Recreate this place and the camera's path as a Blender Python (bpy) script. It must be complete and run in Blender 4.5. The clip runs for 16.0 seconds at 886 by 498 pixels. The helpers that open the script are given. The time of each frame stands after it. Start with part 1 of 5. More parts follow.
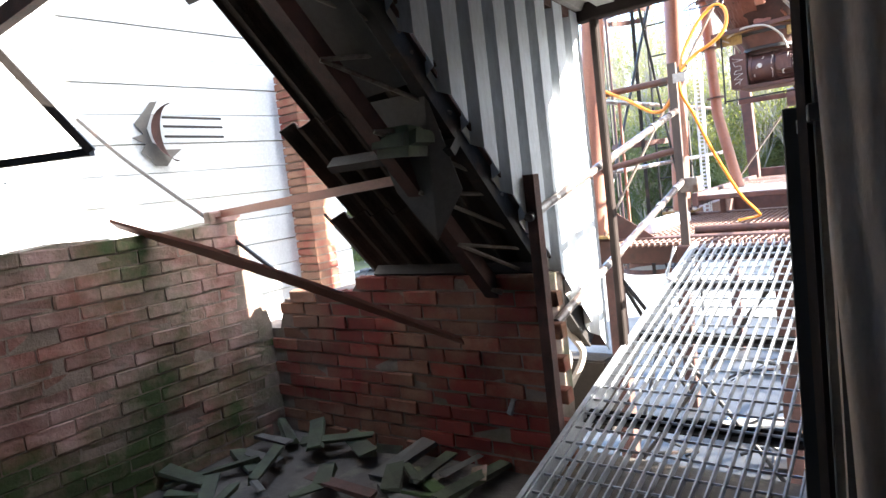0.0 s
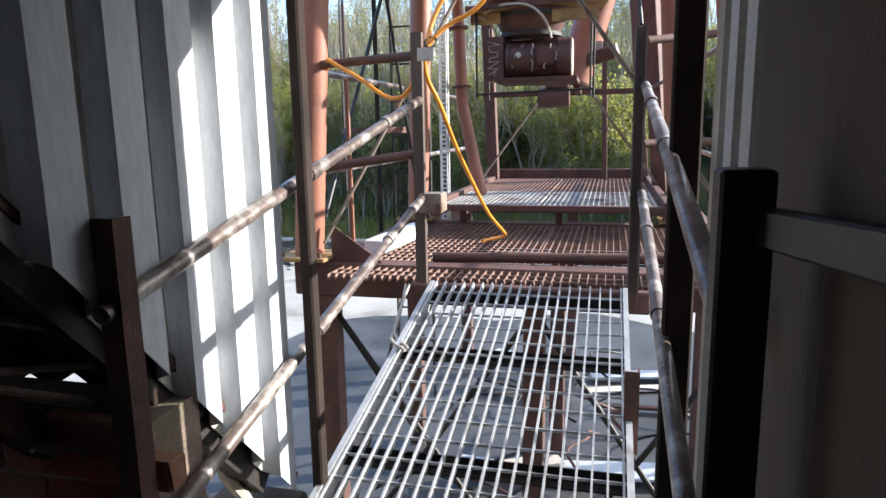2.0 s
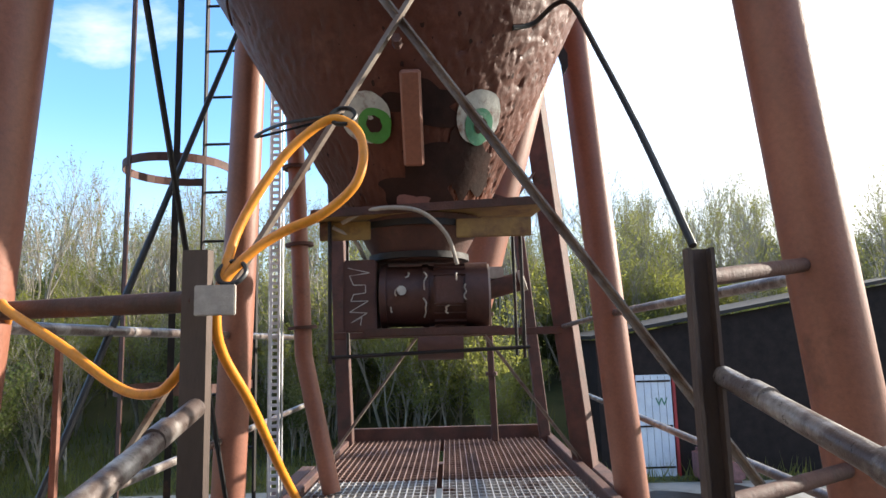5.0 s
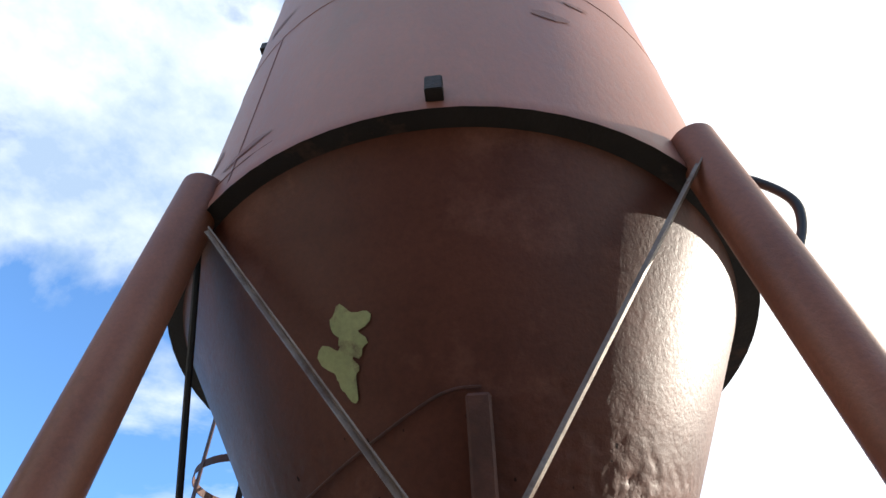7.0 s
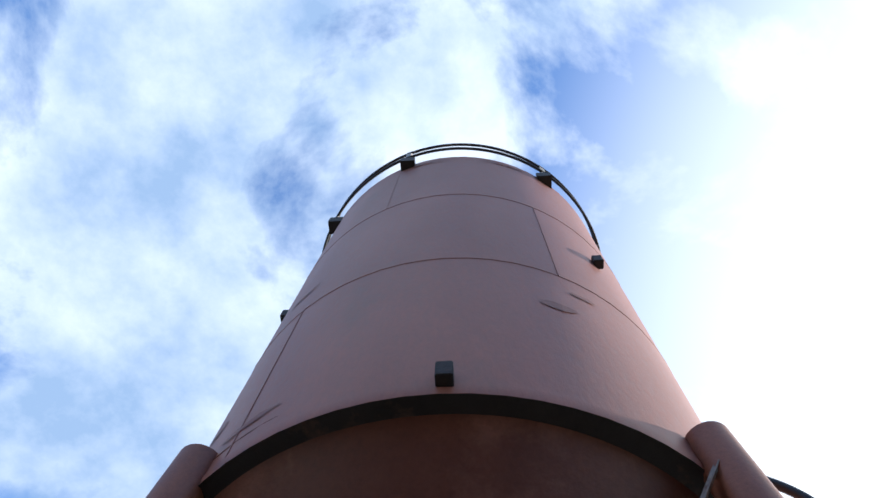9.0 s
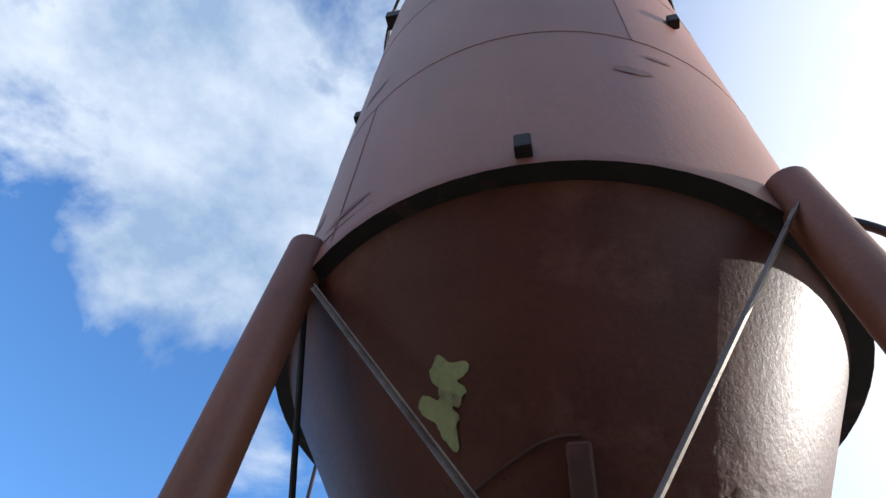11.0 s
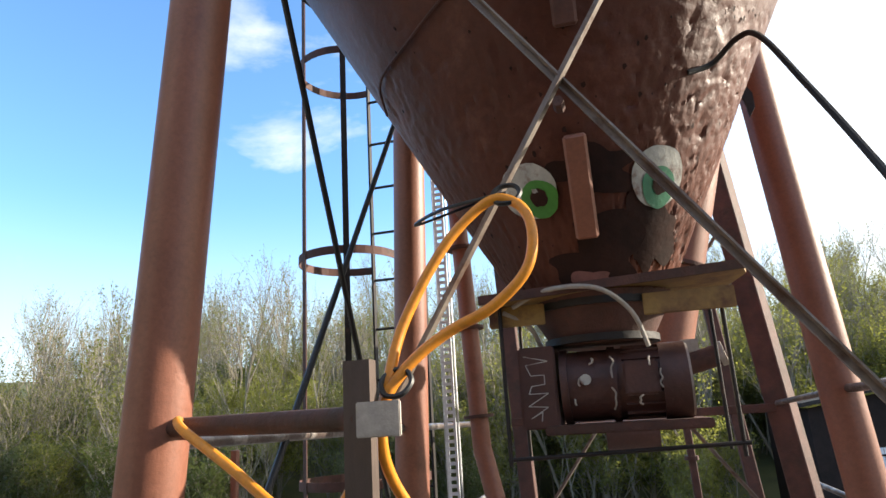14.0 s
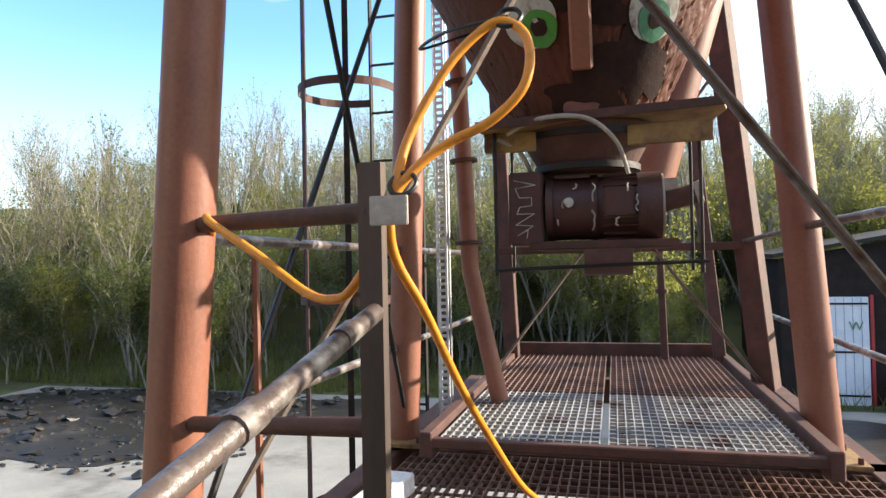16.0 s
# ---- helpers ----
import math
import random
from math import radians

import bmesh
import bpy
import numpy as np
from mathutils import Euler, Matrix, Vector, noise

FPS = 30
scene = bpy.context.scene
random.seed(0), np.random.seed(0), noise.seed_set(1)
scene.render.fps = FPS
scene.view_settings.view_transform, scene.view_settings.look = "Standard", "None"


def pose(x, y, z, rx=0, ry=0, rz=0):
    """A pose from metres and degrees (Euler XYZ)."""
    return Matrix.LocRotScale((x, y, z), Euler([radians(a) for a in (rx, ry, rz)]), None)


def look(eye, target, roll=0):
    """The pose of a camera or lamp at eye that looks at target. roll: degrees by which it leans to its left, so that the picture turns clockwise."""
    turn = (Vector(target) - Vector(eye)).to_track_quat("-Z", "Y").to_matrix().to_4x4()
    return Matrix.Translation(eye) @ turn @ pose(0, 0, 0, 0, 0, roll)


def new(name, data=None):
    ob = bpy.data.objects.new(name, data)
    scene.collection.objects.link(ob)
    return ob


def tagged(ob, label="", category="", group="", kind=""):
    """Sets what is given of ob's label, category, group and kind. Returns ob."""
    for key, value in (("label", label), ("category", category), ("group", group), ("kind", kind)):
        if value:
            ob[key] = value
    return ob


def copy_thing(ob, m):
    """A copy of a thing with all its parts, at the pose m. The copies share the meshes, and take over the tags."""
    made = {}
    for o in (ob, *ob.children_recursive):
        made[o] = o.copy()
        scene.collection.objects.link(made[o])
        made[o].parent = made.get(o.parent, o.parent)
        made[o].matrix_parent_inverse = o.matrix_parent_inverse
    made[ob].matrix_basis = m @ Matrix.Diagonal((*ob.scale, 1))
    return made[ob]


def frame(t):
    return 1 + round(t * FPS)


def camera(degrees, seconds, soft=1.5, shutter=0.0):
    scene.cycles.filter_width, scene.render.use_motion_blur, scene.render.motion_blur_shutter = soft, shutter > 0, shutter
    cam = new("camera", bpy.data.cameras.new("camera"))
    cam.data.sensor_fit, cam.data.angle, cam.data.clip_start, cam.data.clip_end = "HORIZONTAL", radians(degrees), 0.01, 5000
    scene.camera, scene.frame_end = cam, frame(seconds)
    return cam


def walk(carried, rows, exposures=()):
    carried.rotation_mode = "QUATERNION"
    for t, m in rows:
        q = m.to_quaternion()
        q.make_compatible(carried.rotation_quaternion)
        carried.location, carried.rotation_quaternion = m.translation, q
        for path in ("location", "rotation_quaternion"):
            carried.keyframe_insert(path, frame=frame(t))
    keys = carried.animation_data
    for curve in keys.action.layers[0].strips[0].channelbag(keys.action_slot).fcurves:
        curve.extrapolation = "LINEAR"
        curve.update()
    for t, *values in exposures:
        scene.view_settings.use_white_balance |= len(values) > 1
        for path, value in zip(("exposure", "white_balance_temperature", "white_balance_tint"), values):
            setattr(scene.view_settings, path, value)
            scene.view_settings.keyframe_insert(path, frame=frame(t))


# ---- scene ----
cam = camera(68.0, 16.0)
PATH = [
    (0, (0.844, -4.683, 0.646), (-0.35, -3.091, 0.44), -6.9),
    (0.5, (0.744, -4.361, 0.806), (-0.388, -2.715, 0.701), -3.2),
    (1, (0.56, -4.08, 0.748), (-0.362, -2.316, 0.575), -1.0),
    (1.5, (0.49, -3.70, 0.733), (-0.198, -1.845, 0.437), -1.3),
    (2, (0.39, -3.21, 0.78), (-0.095, -1.303, 0.424), -1.0),
    (2.5, (0.185, -2.85, 0.734), (-0.147, -0.905, 0.408), -2.0),
    (3, (0.095, -2.53, 0.761), (-0.054, -0.549, 0.527), -2.1),
    (3.2, (0.078, -2.38, 0.742), (-0.077, -0.394, 0.557), -3.9),
    (5.3, (-0.019, -1.276, 1.146), (-0.023, 0.67, 1.609), -1.4),
    (5.5, (0.03, -1.243, 1.207), (-0.063, 0.659, 1.816), -1.1),
    (6, (0.024, -1.152, 1.287), (-0.121, 0.637, 2.171), 0.2),
    (6.5, (-0.024, -1.083, 1.364), (-0.133, 0.519, 2.556), 2.3),
    (7, (-0.051, -1.067, 1.417), (-0.175, 0.268, 2.901), -1.2),
    (7.4, (-0.034, -1.122, 1.468), (-0.162, -0.019, 3.131), -3.8),
    (7.5, (-0.039, -1.128, 1.473), (-0.156, -0.099, 3.184), -3.6),
    (8, (-0.028, -1.156, 1.48), (-0.127, -0.456, 3.35), 2.9),
    (8.2, (-0.015, -1.153, 1.493), (-0.085, -0.503, 3.384), 2.8),
    (10.3, (-0.113, -1.114, 1.376), (-0.397, -0.209, 3.136), 9.4),
    (10.5, (-0.077, -1.137, 1.394), (-0.404, -0.151, 3.104), 9.1),
    (11, (-0.075, -1.11, 1.349), (-0.434, 0.054, 2.936), 6.4),
    (11.5, (-0.062, -1.13, 1.332), (-0.484, 0.238, 2.729), 4.7),
    (12, (-0.06, -1.139, 1.302), (-0.509, 0.371, 2.533), 2.8),
    (12.5, (-0.057, -1.144, 1.265), (-0.546, 0.484, 2.318), 0.3),
    (13, (-0.049, -1.136, 1.217), (-0.557, 0.599, 2.072), -1.3),
    (13.5, (-0.055, -1.141, 1.179), (-0.561, 0.666, 1.871), -2.0),
    (14, (-0.056, -1.146, 1.137), (-0.55, 0.726, 1.642), -3.4),
    (14.5, (-0.046, -1.164, 1.104), (-0.537, 0.745, 1.44), -3.8),
    (15, (-0.021, -1.188, 1.068), (-0.458, 0.755, 1.253), -3.3),
    (15.5, (-0.009, -1.232, 1.045), (-0.438, 0.719, 1.139), -2.4),
    (16, (-0.037, -1.319, 1.034), (-0.54, 0.616, 1.074), -1.2),
]
walk(cam, [(t, look(eye, target, roll)) for t, eye, target, roll in PATH],
     exposures=[(0.0, 3.45, 6300, 10), (0.5, 3.25, 6300, 10), (1.0, 2.75, 6300, 10), (1.5, 2.00, 6200, 10), (2.0, 1.75, 6200, 10), (2.5, 1.80, 6200, 10), (3.2, 1.55, 6500, 10), (5.3, 1.20, 6700, 10),
                (6.5, 0.90, 6700, 10), (7.5, 1.15, 6600, 10), (8.2, 1.10, 6000, 10), (10.3, 0.10, 5700, 10), (11.0, 0.50, 6100, 10), (12.0, 1.00, 6800, 10), (13.5, 1.10, 7000, 10), (16.0, 1.30, 7000, 10)])

# ---- light ----
SUN_TO = Vector((1.14, 0.49, 0.46)).normalized()
SUN_EL = math.asin(SUN_TO.z)
SUN_AZ = math.atan2(SUN_TO.x, SUN_TO.y)
sun = new("sun", bpy.data.lights.new("sun", "SUN"))
sun.data.energy, sun.data.angle, sun.data.color = 5.0, radians(0.55), (1.0, 0.93, 0.82)
sun.matrix_world = look(SUN_TO * 60, (0, 0, 0))
world = bpy.data.worlds.new("sky")
scene.world = world
world.use_nodes = True
wt = world.node_tree
wt.nodes.clear()
sky = wt.nodes.new("ShaderNodeTexSky")
sky.sky_type, sky.sun_disc = "NISHITA", False
sky.sun_elevation, sky.sun_rotation = SUN_EL, SUN_AZ
sky.air_density, sky.dust_density, sky.ozone_density = 1.0, 0.2, 4.0
geo = wt.nodes.new("ShaderNodeTexCoord")
cmap = wt.nodes.new("ShaderNodeMapping")
cmap.inputs["Scale"].default_value = (1.0, 1.0, 1.5)
cmap.inputs["Location"].default_value = (0.35, 0.2, 0.1)
cloud = wt.nodes.new("ShaderNodeTexNoise")
cloud.inputs["Scale"].default_value, cloud.inputs["Detail"].default_value = 2.3, 10
cloud.inputs["Roughness"].default_value, cloud.inputs["Distortion"].default_value = 0.56, 0.25
ramp = wt.nodes.new("ShaderNodeValToRGB")
ramp.color_ramp.elements[0].position, ramp.color_ramp.elements[1].position = 0.45, 0.545
# the cloud bank thickens overhead and thins out towards the horizon
cover = wt.nodes.new("ShaderNodeMapRange")
cover.interpolation_type = "SMOOTHSTEP"
cover.inputs["From Min"].default_value, cover.inputs["From Max"].default_value = 0.42, 0.78
cover.inputs["To Min"].default_value, cover.inputs["To Max"].default_value = -0.16, 0.03
sep = wt.nodes.new("ShaderNodeSeparateXYZ")
mul = wt.nodes.new("ShaderNodeMath")
mul.operation = "ADD"
mix = wt.nodes.new("ShaderNodeMix")
mix.data_type = "RGBA"
puff = wt.nodes.new("ShaderNodeTexNoise")
puff.inputs["Scale"].default_value, puff.inputs["Detail"].default_value, puff.inputs["Roughness"].default_value = 4.2, 9, 0.6
wt.links.new(cmap.outputs[0], puff.inputs["Vector"])
body = wt.nodes.new("ShaderNodeValToRGB")
body.color_ramp.elements[0].position, body.color_ramp.elements[1].position = 0.34, 0.66
body.color_ramp.elements[0].color, body.color_ramp.elements[1].color = (0.30, 0.41, 0.57, 1), (0.72, 0.77, 0.83, 1)
lift = wt.nodes.new("ShaderNodeVectorMath")
lift.operation = "SCALE"
lift.inputs["Scale"].default_value = 10.0
wt.links.new(puff.outputs["Fac"], body.inputs[0])
wt.links.new(body.outputs[0], lift.inputs[0])
wt.links.new(lift.outputs[0], mix.inputs["B"])
# bright haze towards the sun
dot = wt.nodes.new("ShaderNodeVectorMath")
dot.operation = "DOT_PRODUCT"
dot.inputs[1].default_value = SUN_TO
glow = wt.nodes.new("ShaderNodeMapRange")
glow.interpolation_type = "SMOOTHSTEP"
glow.inputs["From Min"].default_value, glow.inputs["From Max"].default_value = 0.40, 0.92
haze = wt.nodes.new("ShaderNodeMix")
haze.data_type = "RGBA"
haze.inputs["B"].default_value = (10.0, 10.0, 9.8, 1)
tint = wt.nodes.new("ShaderNodeVectorMath")
tint.operation = "MULTIPLY"
tint.inputs[1].default_value = (1.68, 2.1, 2.38)
# pale haze low over the horizon
low = wt.nodes.new("ShaderNodeMapRange")
low.interpolation_type = "SMOOTHSTEP"
low.inputs["From Min"].default_value, low.inputs["From Max"].default_value = 0.34, 0.0
pale = wt.nodes.new("ShaderNodeMix")
pale.data_type = "RGBA"
pale.inputs["B"].default_value = (5.2, 6.2, 6.9, 1)
bg = wt.nodes.new("ShaderNodeBackground")
bg.inputs["Strength"].default_value = 0.088
wo = wt.nodes.new("ShaderNodeOutputWorld")
for a, b in ((geo.outputs["Generated"], cmap.inputs["Vector"]), (cmap.outputs[0], cloud.inputs["Vector"]), (mul.outputs[0], ramp.inputs[0]),
             (geo.outputs["Generated"], sep.inputs[0]), (sep.outputs["Z"], cover.inputs["Value"]), (cloud.outputs["Fac"], mul.inputs[0]),
             (cover.outputs[0], mul.inputs[1]), (ramp.outputs[0], mix.inputs["Factor"]), (sky.outputs[0], tint.inputs[0]), (tint.outputs[0], pale.inputs["A"]), (sep.outputs["Z"], low.inputs["Value"]), (low.outputs[0], pale.inputs["Factor"]), (pale.outputs["Result"], mix.inputs["A"]),
             (geo.outputs["Generated"], dot.inputs[0]), (dot.outputs["Value"], glow.inputs["Value"]), (glow.outputs[0], haze.inputs["Factor"]),
             (mix.outputs["Result"], haze.inputs["A"]), (haze.outputs["Result"], bg.inputs["Color"]), (bg.outputs[0], wo.inputs["Surface"])):
    wt.links.new(a, b)


# ---- materials ----
def material(name, a, b, scale=6.0, rough=0.7, metal=0.0, bump=0.3, fine=60.0, spots=None, spot_scale=3.0, spot_at=0.6, vary=0.0, stretch=(1, 1, 1), spot_soft=0.08, trans=0.0, gloss=0.5):
    """Two tones mixed by a broad noise, stains in a third, a fine grain in the relief, and tone that differs from piece to piece."""
    m = bpy.data.materials.new(name)
    m.use_nodes = True
    t = m.node_tree
    p = t.nodes["Principled BSDF"]
    co = t.nodes.new("ShaderNodeNewGeometry")
    mp = t.nodes.new("ShaderNodeMapping")
    mp.inputs["Scale"].default_value = stretch
    t.links.new(co.outputs["Position"], mp.inputs["Vector"])

    def noise_node(s, detail=6, r=0.6):
        n = t.nodes.new("ShaderNodeTexNoise")
        n.inputs["Scale"].default_value, n.inputs["Detail"].default_value, n.inputs["Roughness"].default_value = s, detail, r
        t.links.new(mp.outputs[0], n.inputs["Vector"])
        return n

    def mixer(fac, x, y):
        k = t.nodes.new("ShaderNodeMix")
        k.data_type = "RGBA"
        t.links.new(fac, k.inputs["Factor"])
        for s, v in (("A", x), ("B", y)):
            if isinstance(v, tuple):
                k.inputs[s].default_value = (*v, 1)
            else:
                t.links.new(v, k.inputs[s])
        return k.outputs["Result"]

    def band(src, lo, hi):
        r = t.nodes.new("ShaderNodeMapRange")
        r.inputs["From Min"].default_value, r.inputs["From Max"].default_value = lo, hi
        t.links.new(src, r.inputs["Value"])
        return r.outputs[0]

    broad, grain = noise_node(scale), noise_node(fine, 4, 0.7)
    col = mixer(band(broad.outputs["Fac"], 0.32, 0.68), a, b)
    if spots:
        sp = noise_node(spot_scale, 8, 0.65)
        col = mixer(band(sp.outputs["Fac"], spot_at - spot_soft, spot_at + spot_soft), col, spots)
    hv = t.nodes.new("ShaderNodeHueSaturation")
    oi = t.nodes.new("ShaderNodeObjectInfo")
    gm = t.nodes.new("ShaderNodeMath")
    gm.operation = "MULTIPLY_ADD"
    t.links.new(grain.outputs["Fac"], gm.inputs[0])
    gm.inputs[1].default_value, gm.inputs[2].default_value = 0.7, 0.65
    rv = t.nodes.new("ShaderNodeMath")
    rv.operation = "MULTIPLY_ADD"
    t.links.new(oi.outputs["Random"], rv.inputs[0])
    rv.inputs[1].default_value, rv.inputs[2].default_value = vary, 1 - vary / 2
    vv = t.nodes.new("ShaderNodeMath")
    vv.operation = "MULTIPLY"
    t.links.new(gm.outputs[0], vv.inputs[0])
    t.links.new(rv.outputs[0], vv.inputs[1])
    t.links.new(vv.outputs[0], hv.inputs["Value"])
    t.links.new(col, hv.inputs["Color"])
    t.links.new(hv.outputs[0], p.inputs["Base Color"])
    rr = t.nodes.new("ShaderNodeMath")
    rr.operation = "MULTIPLY_ADD"
    t.links.new(grain.outputs["Fac"], rr.inputs[0])
    rr.inputs[1].default_value, rr.inputs[2].default_value = 0.3, max(rough - 0.15, 0.05)
    t.links.new(rr.outputs[0], p.inputs["Roughness"])
    p.inputs["Metallic"].default_value = metal
    p.inputs["Specular IOR Level"].default_value = gloss
    if trans:
        p.inputs["Transmission Weight"].default_value = trans
    bp = t.nodes.new("ShaderNodeBump")
    bp.inputs["Strength"].default_value, bp.inputs["Distance"].default_value = bump, 0.006
    su = t.nodes.new("ShaderNodeMath")
    su.operation = "ADD"
    t.links.new(broad.outputs["Fac"], su.inputs[0])
    t.links.new(grain.outputs["Fac"], su.inputs[1])
    t.links.new(su.outputs[0], bp.inputs["Height"])
    t.links.new(bp.outputs[0], p.inputs["Normal"])
    return m


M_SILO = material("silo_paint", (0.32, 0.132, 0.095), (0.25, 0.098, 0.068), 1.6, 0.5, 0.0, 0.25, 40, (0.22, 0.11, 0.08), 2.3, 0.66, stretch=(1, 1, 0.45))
# like the shell's paint, with the cone's shade put into a darker brown
M_HOPPER = material("shaded_hopper_paint", (0.125, 0.042, 0.026), (0.078, 0.025, 0.016), 1.5, 0.5, 0.0, 0.35, 45, (0.17, 0.068, 0.048), 2.6, 0.62, gloss=0.25)
M_LEG = material("oxide_leg", (0.27, 0.105, 0.064), (0.20, 0.078, 0.05), 3, 0.5, 0.0, 0.2, 70, (0.12, 0.05, 0.03), 4, 0.7)
M_RUST = material("rusty_steel", (0.11, 0.044, 0.033), (0.055, 0.024, 0.018), 7, 0.75, 0.0, 0.6, 60, (0.05, 0.028, 0.02), 6, 0.6)
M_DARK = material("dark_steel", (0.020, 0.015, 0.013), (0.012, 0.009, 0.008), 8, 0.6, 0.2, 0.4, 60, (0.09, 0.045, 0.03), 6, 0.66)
M_BRACE = material("brace_steel", (0.26, 0.22, 0.185), (0.17, 0.125, 0.10), 6, 0.5, 0.3, 0.3, 60, (0.10, 0.05, 0.03), 8, 0.6)
M_GALV = material("galvanised_steel", (0.56, 0.57, 0.58), (0.44, 0.45, 0.47), 9, 0.45, 0.45, 0.2, 80, (0.24, 0.20, 0.17), 5, 0.72)
M_RAMP = material("ramp_grating", (0.42, 0.43, 0.45), (0.30, 0.31, 0.33), 9, 0.5, 0.35, 0.2, 80, (0.15, 0.13, 0.12), 5, 0.66)
M_RAIL = material("worn_rail_paint", (0.14, 0.108, 0.096), (0.085, 0.062, 0.054), 8, 0.32, 0.3, 0.3, 60, (0.42, 0.39, 0.36), 9, 0.58, spot_soft=0.1)
# the white sheet's recess shade is put into this duller, stained rib tone
M_RIB = material("rib_tone", (0.48, 0.46, 0.41), (0.39, 0.375, 0.34), 3, 0.6, 0.0, 0.2, 50, (0.14, 0.12, 0.10), 3, 0.66, stretch=(1, 1, 0.25))
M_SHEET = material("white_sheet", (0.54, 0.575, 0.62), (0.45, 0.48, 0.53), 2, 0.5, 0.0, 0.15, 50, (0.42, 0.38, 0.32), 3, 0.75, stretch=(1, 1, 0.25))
# greyer sheet tone for the ceiling and the east wall
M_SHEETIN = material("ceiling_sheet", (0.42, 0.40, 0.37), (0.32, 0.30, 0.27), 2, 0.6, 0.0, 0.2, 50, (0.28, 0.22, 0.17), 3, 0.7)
# tone kept far below cement grey so the roof's shaded underside stays dark
M_ASB = material("dark_weathered_cement", (0.075, 0.055, 0.043), (0.045, 0.034, 0.027), 4, 0.95, 0.0, 0.6, 60, (0.07, 0.058, 0.048), 3, 0.62, gloss=0.15)
M_BRICK = material("old_brick", (0.27, 0.135, 0.082), (0.15, 0.075, 0.045), 3, 0.92, 0.0, 0.8, 60, (0.20, 0.032, 0.022), 1.5, 0.53, vary=0.55)
M_BRICKG = material("mossy_brick", (0.20, 0.080, 0.060), (0.40, 0.27, 0.235), 3.0, 0.95, 0.0, 0.8, 60, (0.05, 0.072, 0.022), 1.25, 0.51, vary=0.6)
M_MORTAR = material("mortar", (0.26, 0.195, 0.16), (0.14, 0.105, 0.08), 8, 0.95, 0.0, 0.8, 70, (0.12, 0.12, 0.07), 3, 0.6)
M_FLOOR = material("rubble_floor", (0.12, 0.10, 0.085), (0.07, 0.058, 0.05), 5, 0.95, 0.0, 1.0, 40, (0.15, 0.13, 0.10), 6, 0.62)
M_DKPLASTER = material("dark_plaster", (0.07, 0.055, 0.045), (0.045, 0.036, 0.03), 3, 0.9, 0.0, 0.5, 50, (0.06, 0.05, 0.04), 2, 0.6)
M_CONC = material("yard_concrete", (0.31, 0.30, 0.28), (0.21, 0.205, 0.19), 0.9, 0.9, 0.0, 0.4, 30, (0.06, 0.055, 0.048), 0.35, 0.62)
M_DKCONC = material("dark_concrete", (0.070, 0.071, 0.075), (0.032, 0.032, 0.034), 1.3, 0.5, 0.0, 0.5, 20, (0.02, 0.02, 0.02), 0.9, 0.56)
M_MUD = material("black_mud", (0.016, 0.014, 0.012), (0.028, 0.024, 0.02), 0.9, 0.42, 0.0, 0.7, 9, (0.06, 0.052, 0.045), 1.7, 0.6)
M_GRASS = material("bank_grass", (0.06, 0.08, 0.025), (0.10, 0.098, 0.04), 0.8, 0.95, 0.0, 1.0, 14, (0.05, 0.05, 0.025), 0.5, 0.6)
M_BARK = material("pale_bark", (0.31, 0.275, 0.215), (0.19, 0.16, 0.12), 5, 0.9, 0.0, 0.5, 40)
M_LEAF = material("spring_leaf", (0.13, 0.14, 0.04), (0.085, 0.095, 0.03), 3, 0.7, 0.0, 0.1, 30, vary=0.4)
M_LEAFD = material("ivy_leaf", (0.07, 0.085, 0.028), (0.11, 0.115, 0.04), 3, 0.7, 0.0, 0.1, 30, vary=0.4)
for lm in (M_LEAF, M_LEAFD):
    # young leaves let light through
    lt_ = lm.node_tree
    tl = lt_.nodes.new("ShaderNodeBsdfTranslucent")
    tl.inputs["Color"].default_value = (0.30, 0.31, 0.07, 1) if lm is M_LEAF else (0.14, 0.17, 0.045, 1)
    mx = lt_.nodes.new("ShaderNodeMixShader")
    mx.inputs[0].default_value = 0.5
    lt_.links.new(lt_.nodes["Principled BSDF"].outputs[0], mx.inputs[1])
    lt_.links.new(tl.outputs[0], mx.inputs[2])
    lt_.links.new(mx.outputs[0], lt_.nodes["Material Output"].inputs["Surface"])
M_ORANGE = material("orange_hose", (0.72, 0.27, 0.02), (0.60, 0.21, 0.015), 6, 0.4, 0.0, 0.1, 60, (0.30, 0.11, 0.02), 9, 0.68)
M_BLACK = material("black_rubber", (0.012, 0.012, 0.013), (0.008, 0.008, 0.008), 8, 0.5, 0.0, 0.1, 60)
M_CABLE = material("grey_cable", (0.42, 0.38, 0.33), (0.30, 0.27, 0.23), 8, 0.6, 0.0, 0.1, 60)
M_WHITEP = material("white_spray", (0.52, 0.52, 0.48), (0.38, 0.38, 0.35), 9, 0.5, 0.0, 0.4, 30, (0.18, 0.10, 0.08), 16, 0.62)
M_GREENP = material("green_spray", (0.07, 0.30, 0.045), (0.05, 0.22, 0.04), 9, 0.45, 0.0, 0.3, 40)
M_TEAL = material("teal_spray", (0.06, 0.25, 0.14), (0.05, 0.19, 0.11), 9, 0.45, 0.0, 0.3, 40, (0.35, 0.45, 0.42), 12, 0.68)
M_BLACKP = material("black_spray", (0.022, 0.012, 0.010), (0.045, 0.02, 0.015), 8, 0.75, 0.0, 0.3, 40, gloss=0.15)
M_PINK = material("pink_spray", (0.30, 0.13, 0.12), (0.16, 0.07, 0.06), 12, 0.6, 0.0, 0.3, 40)
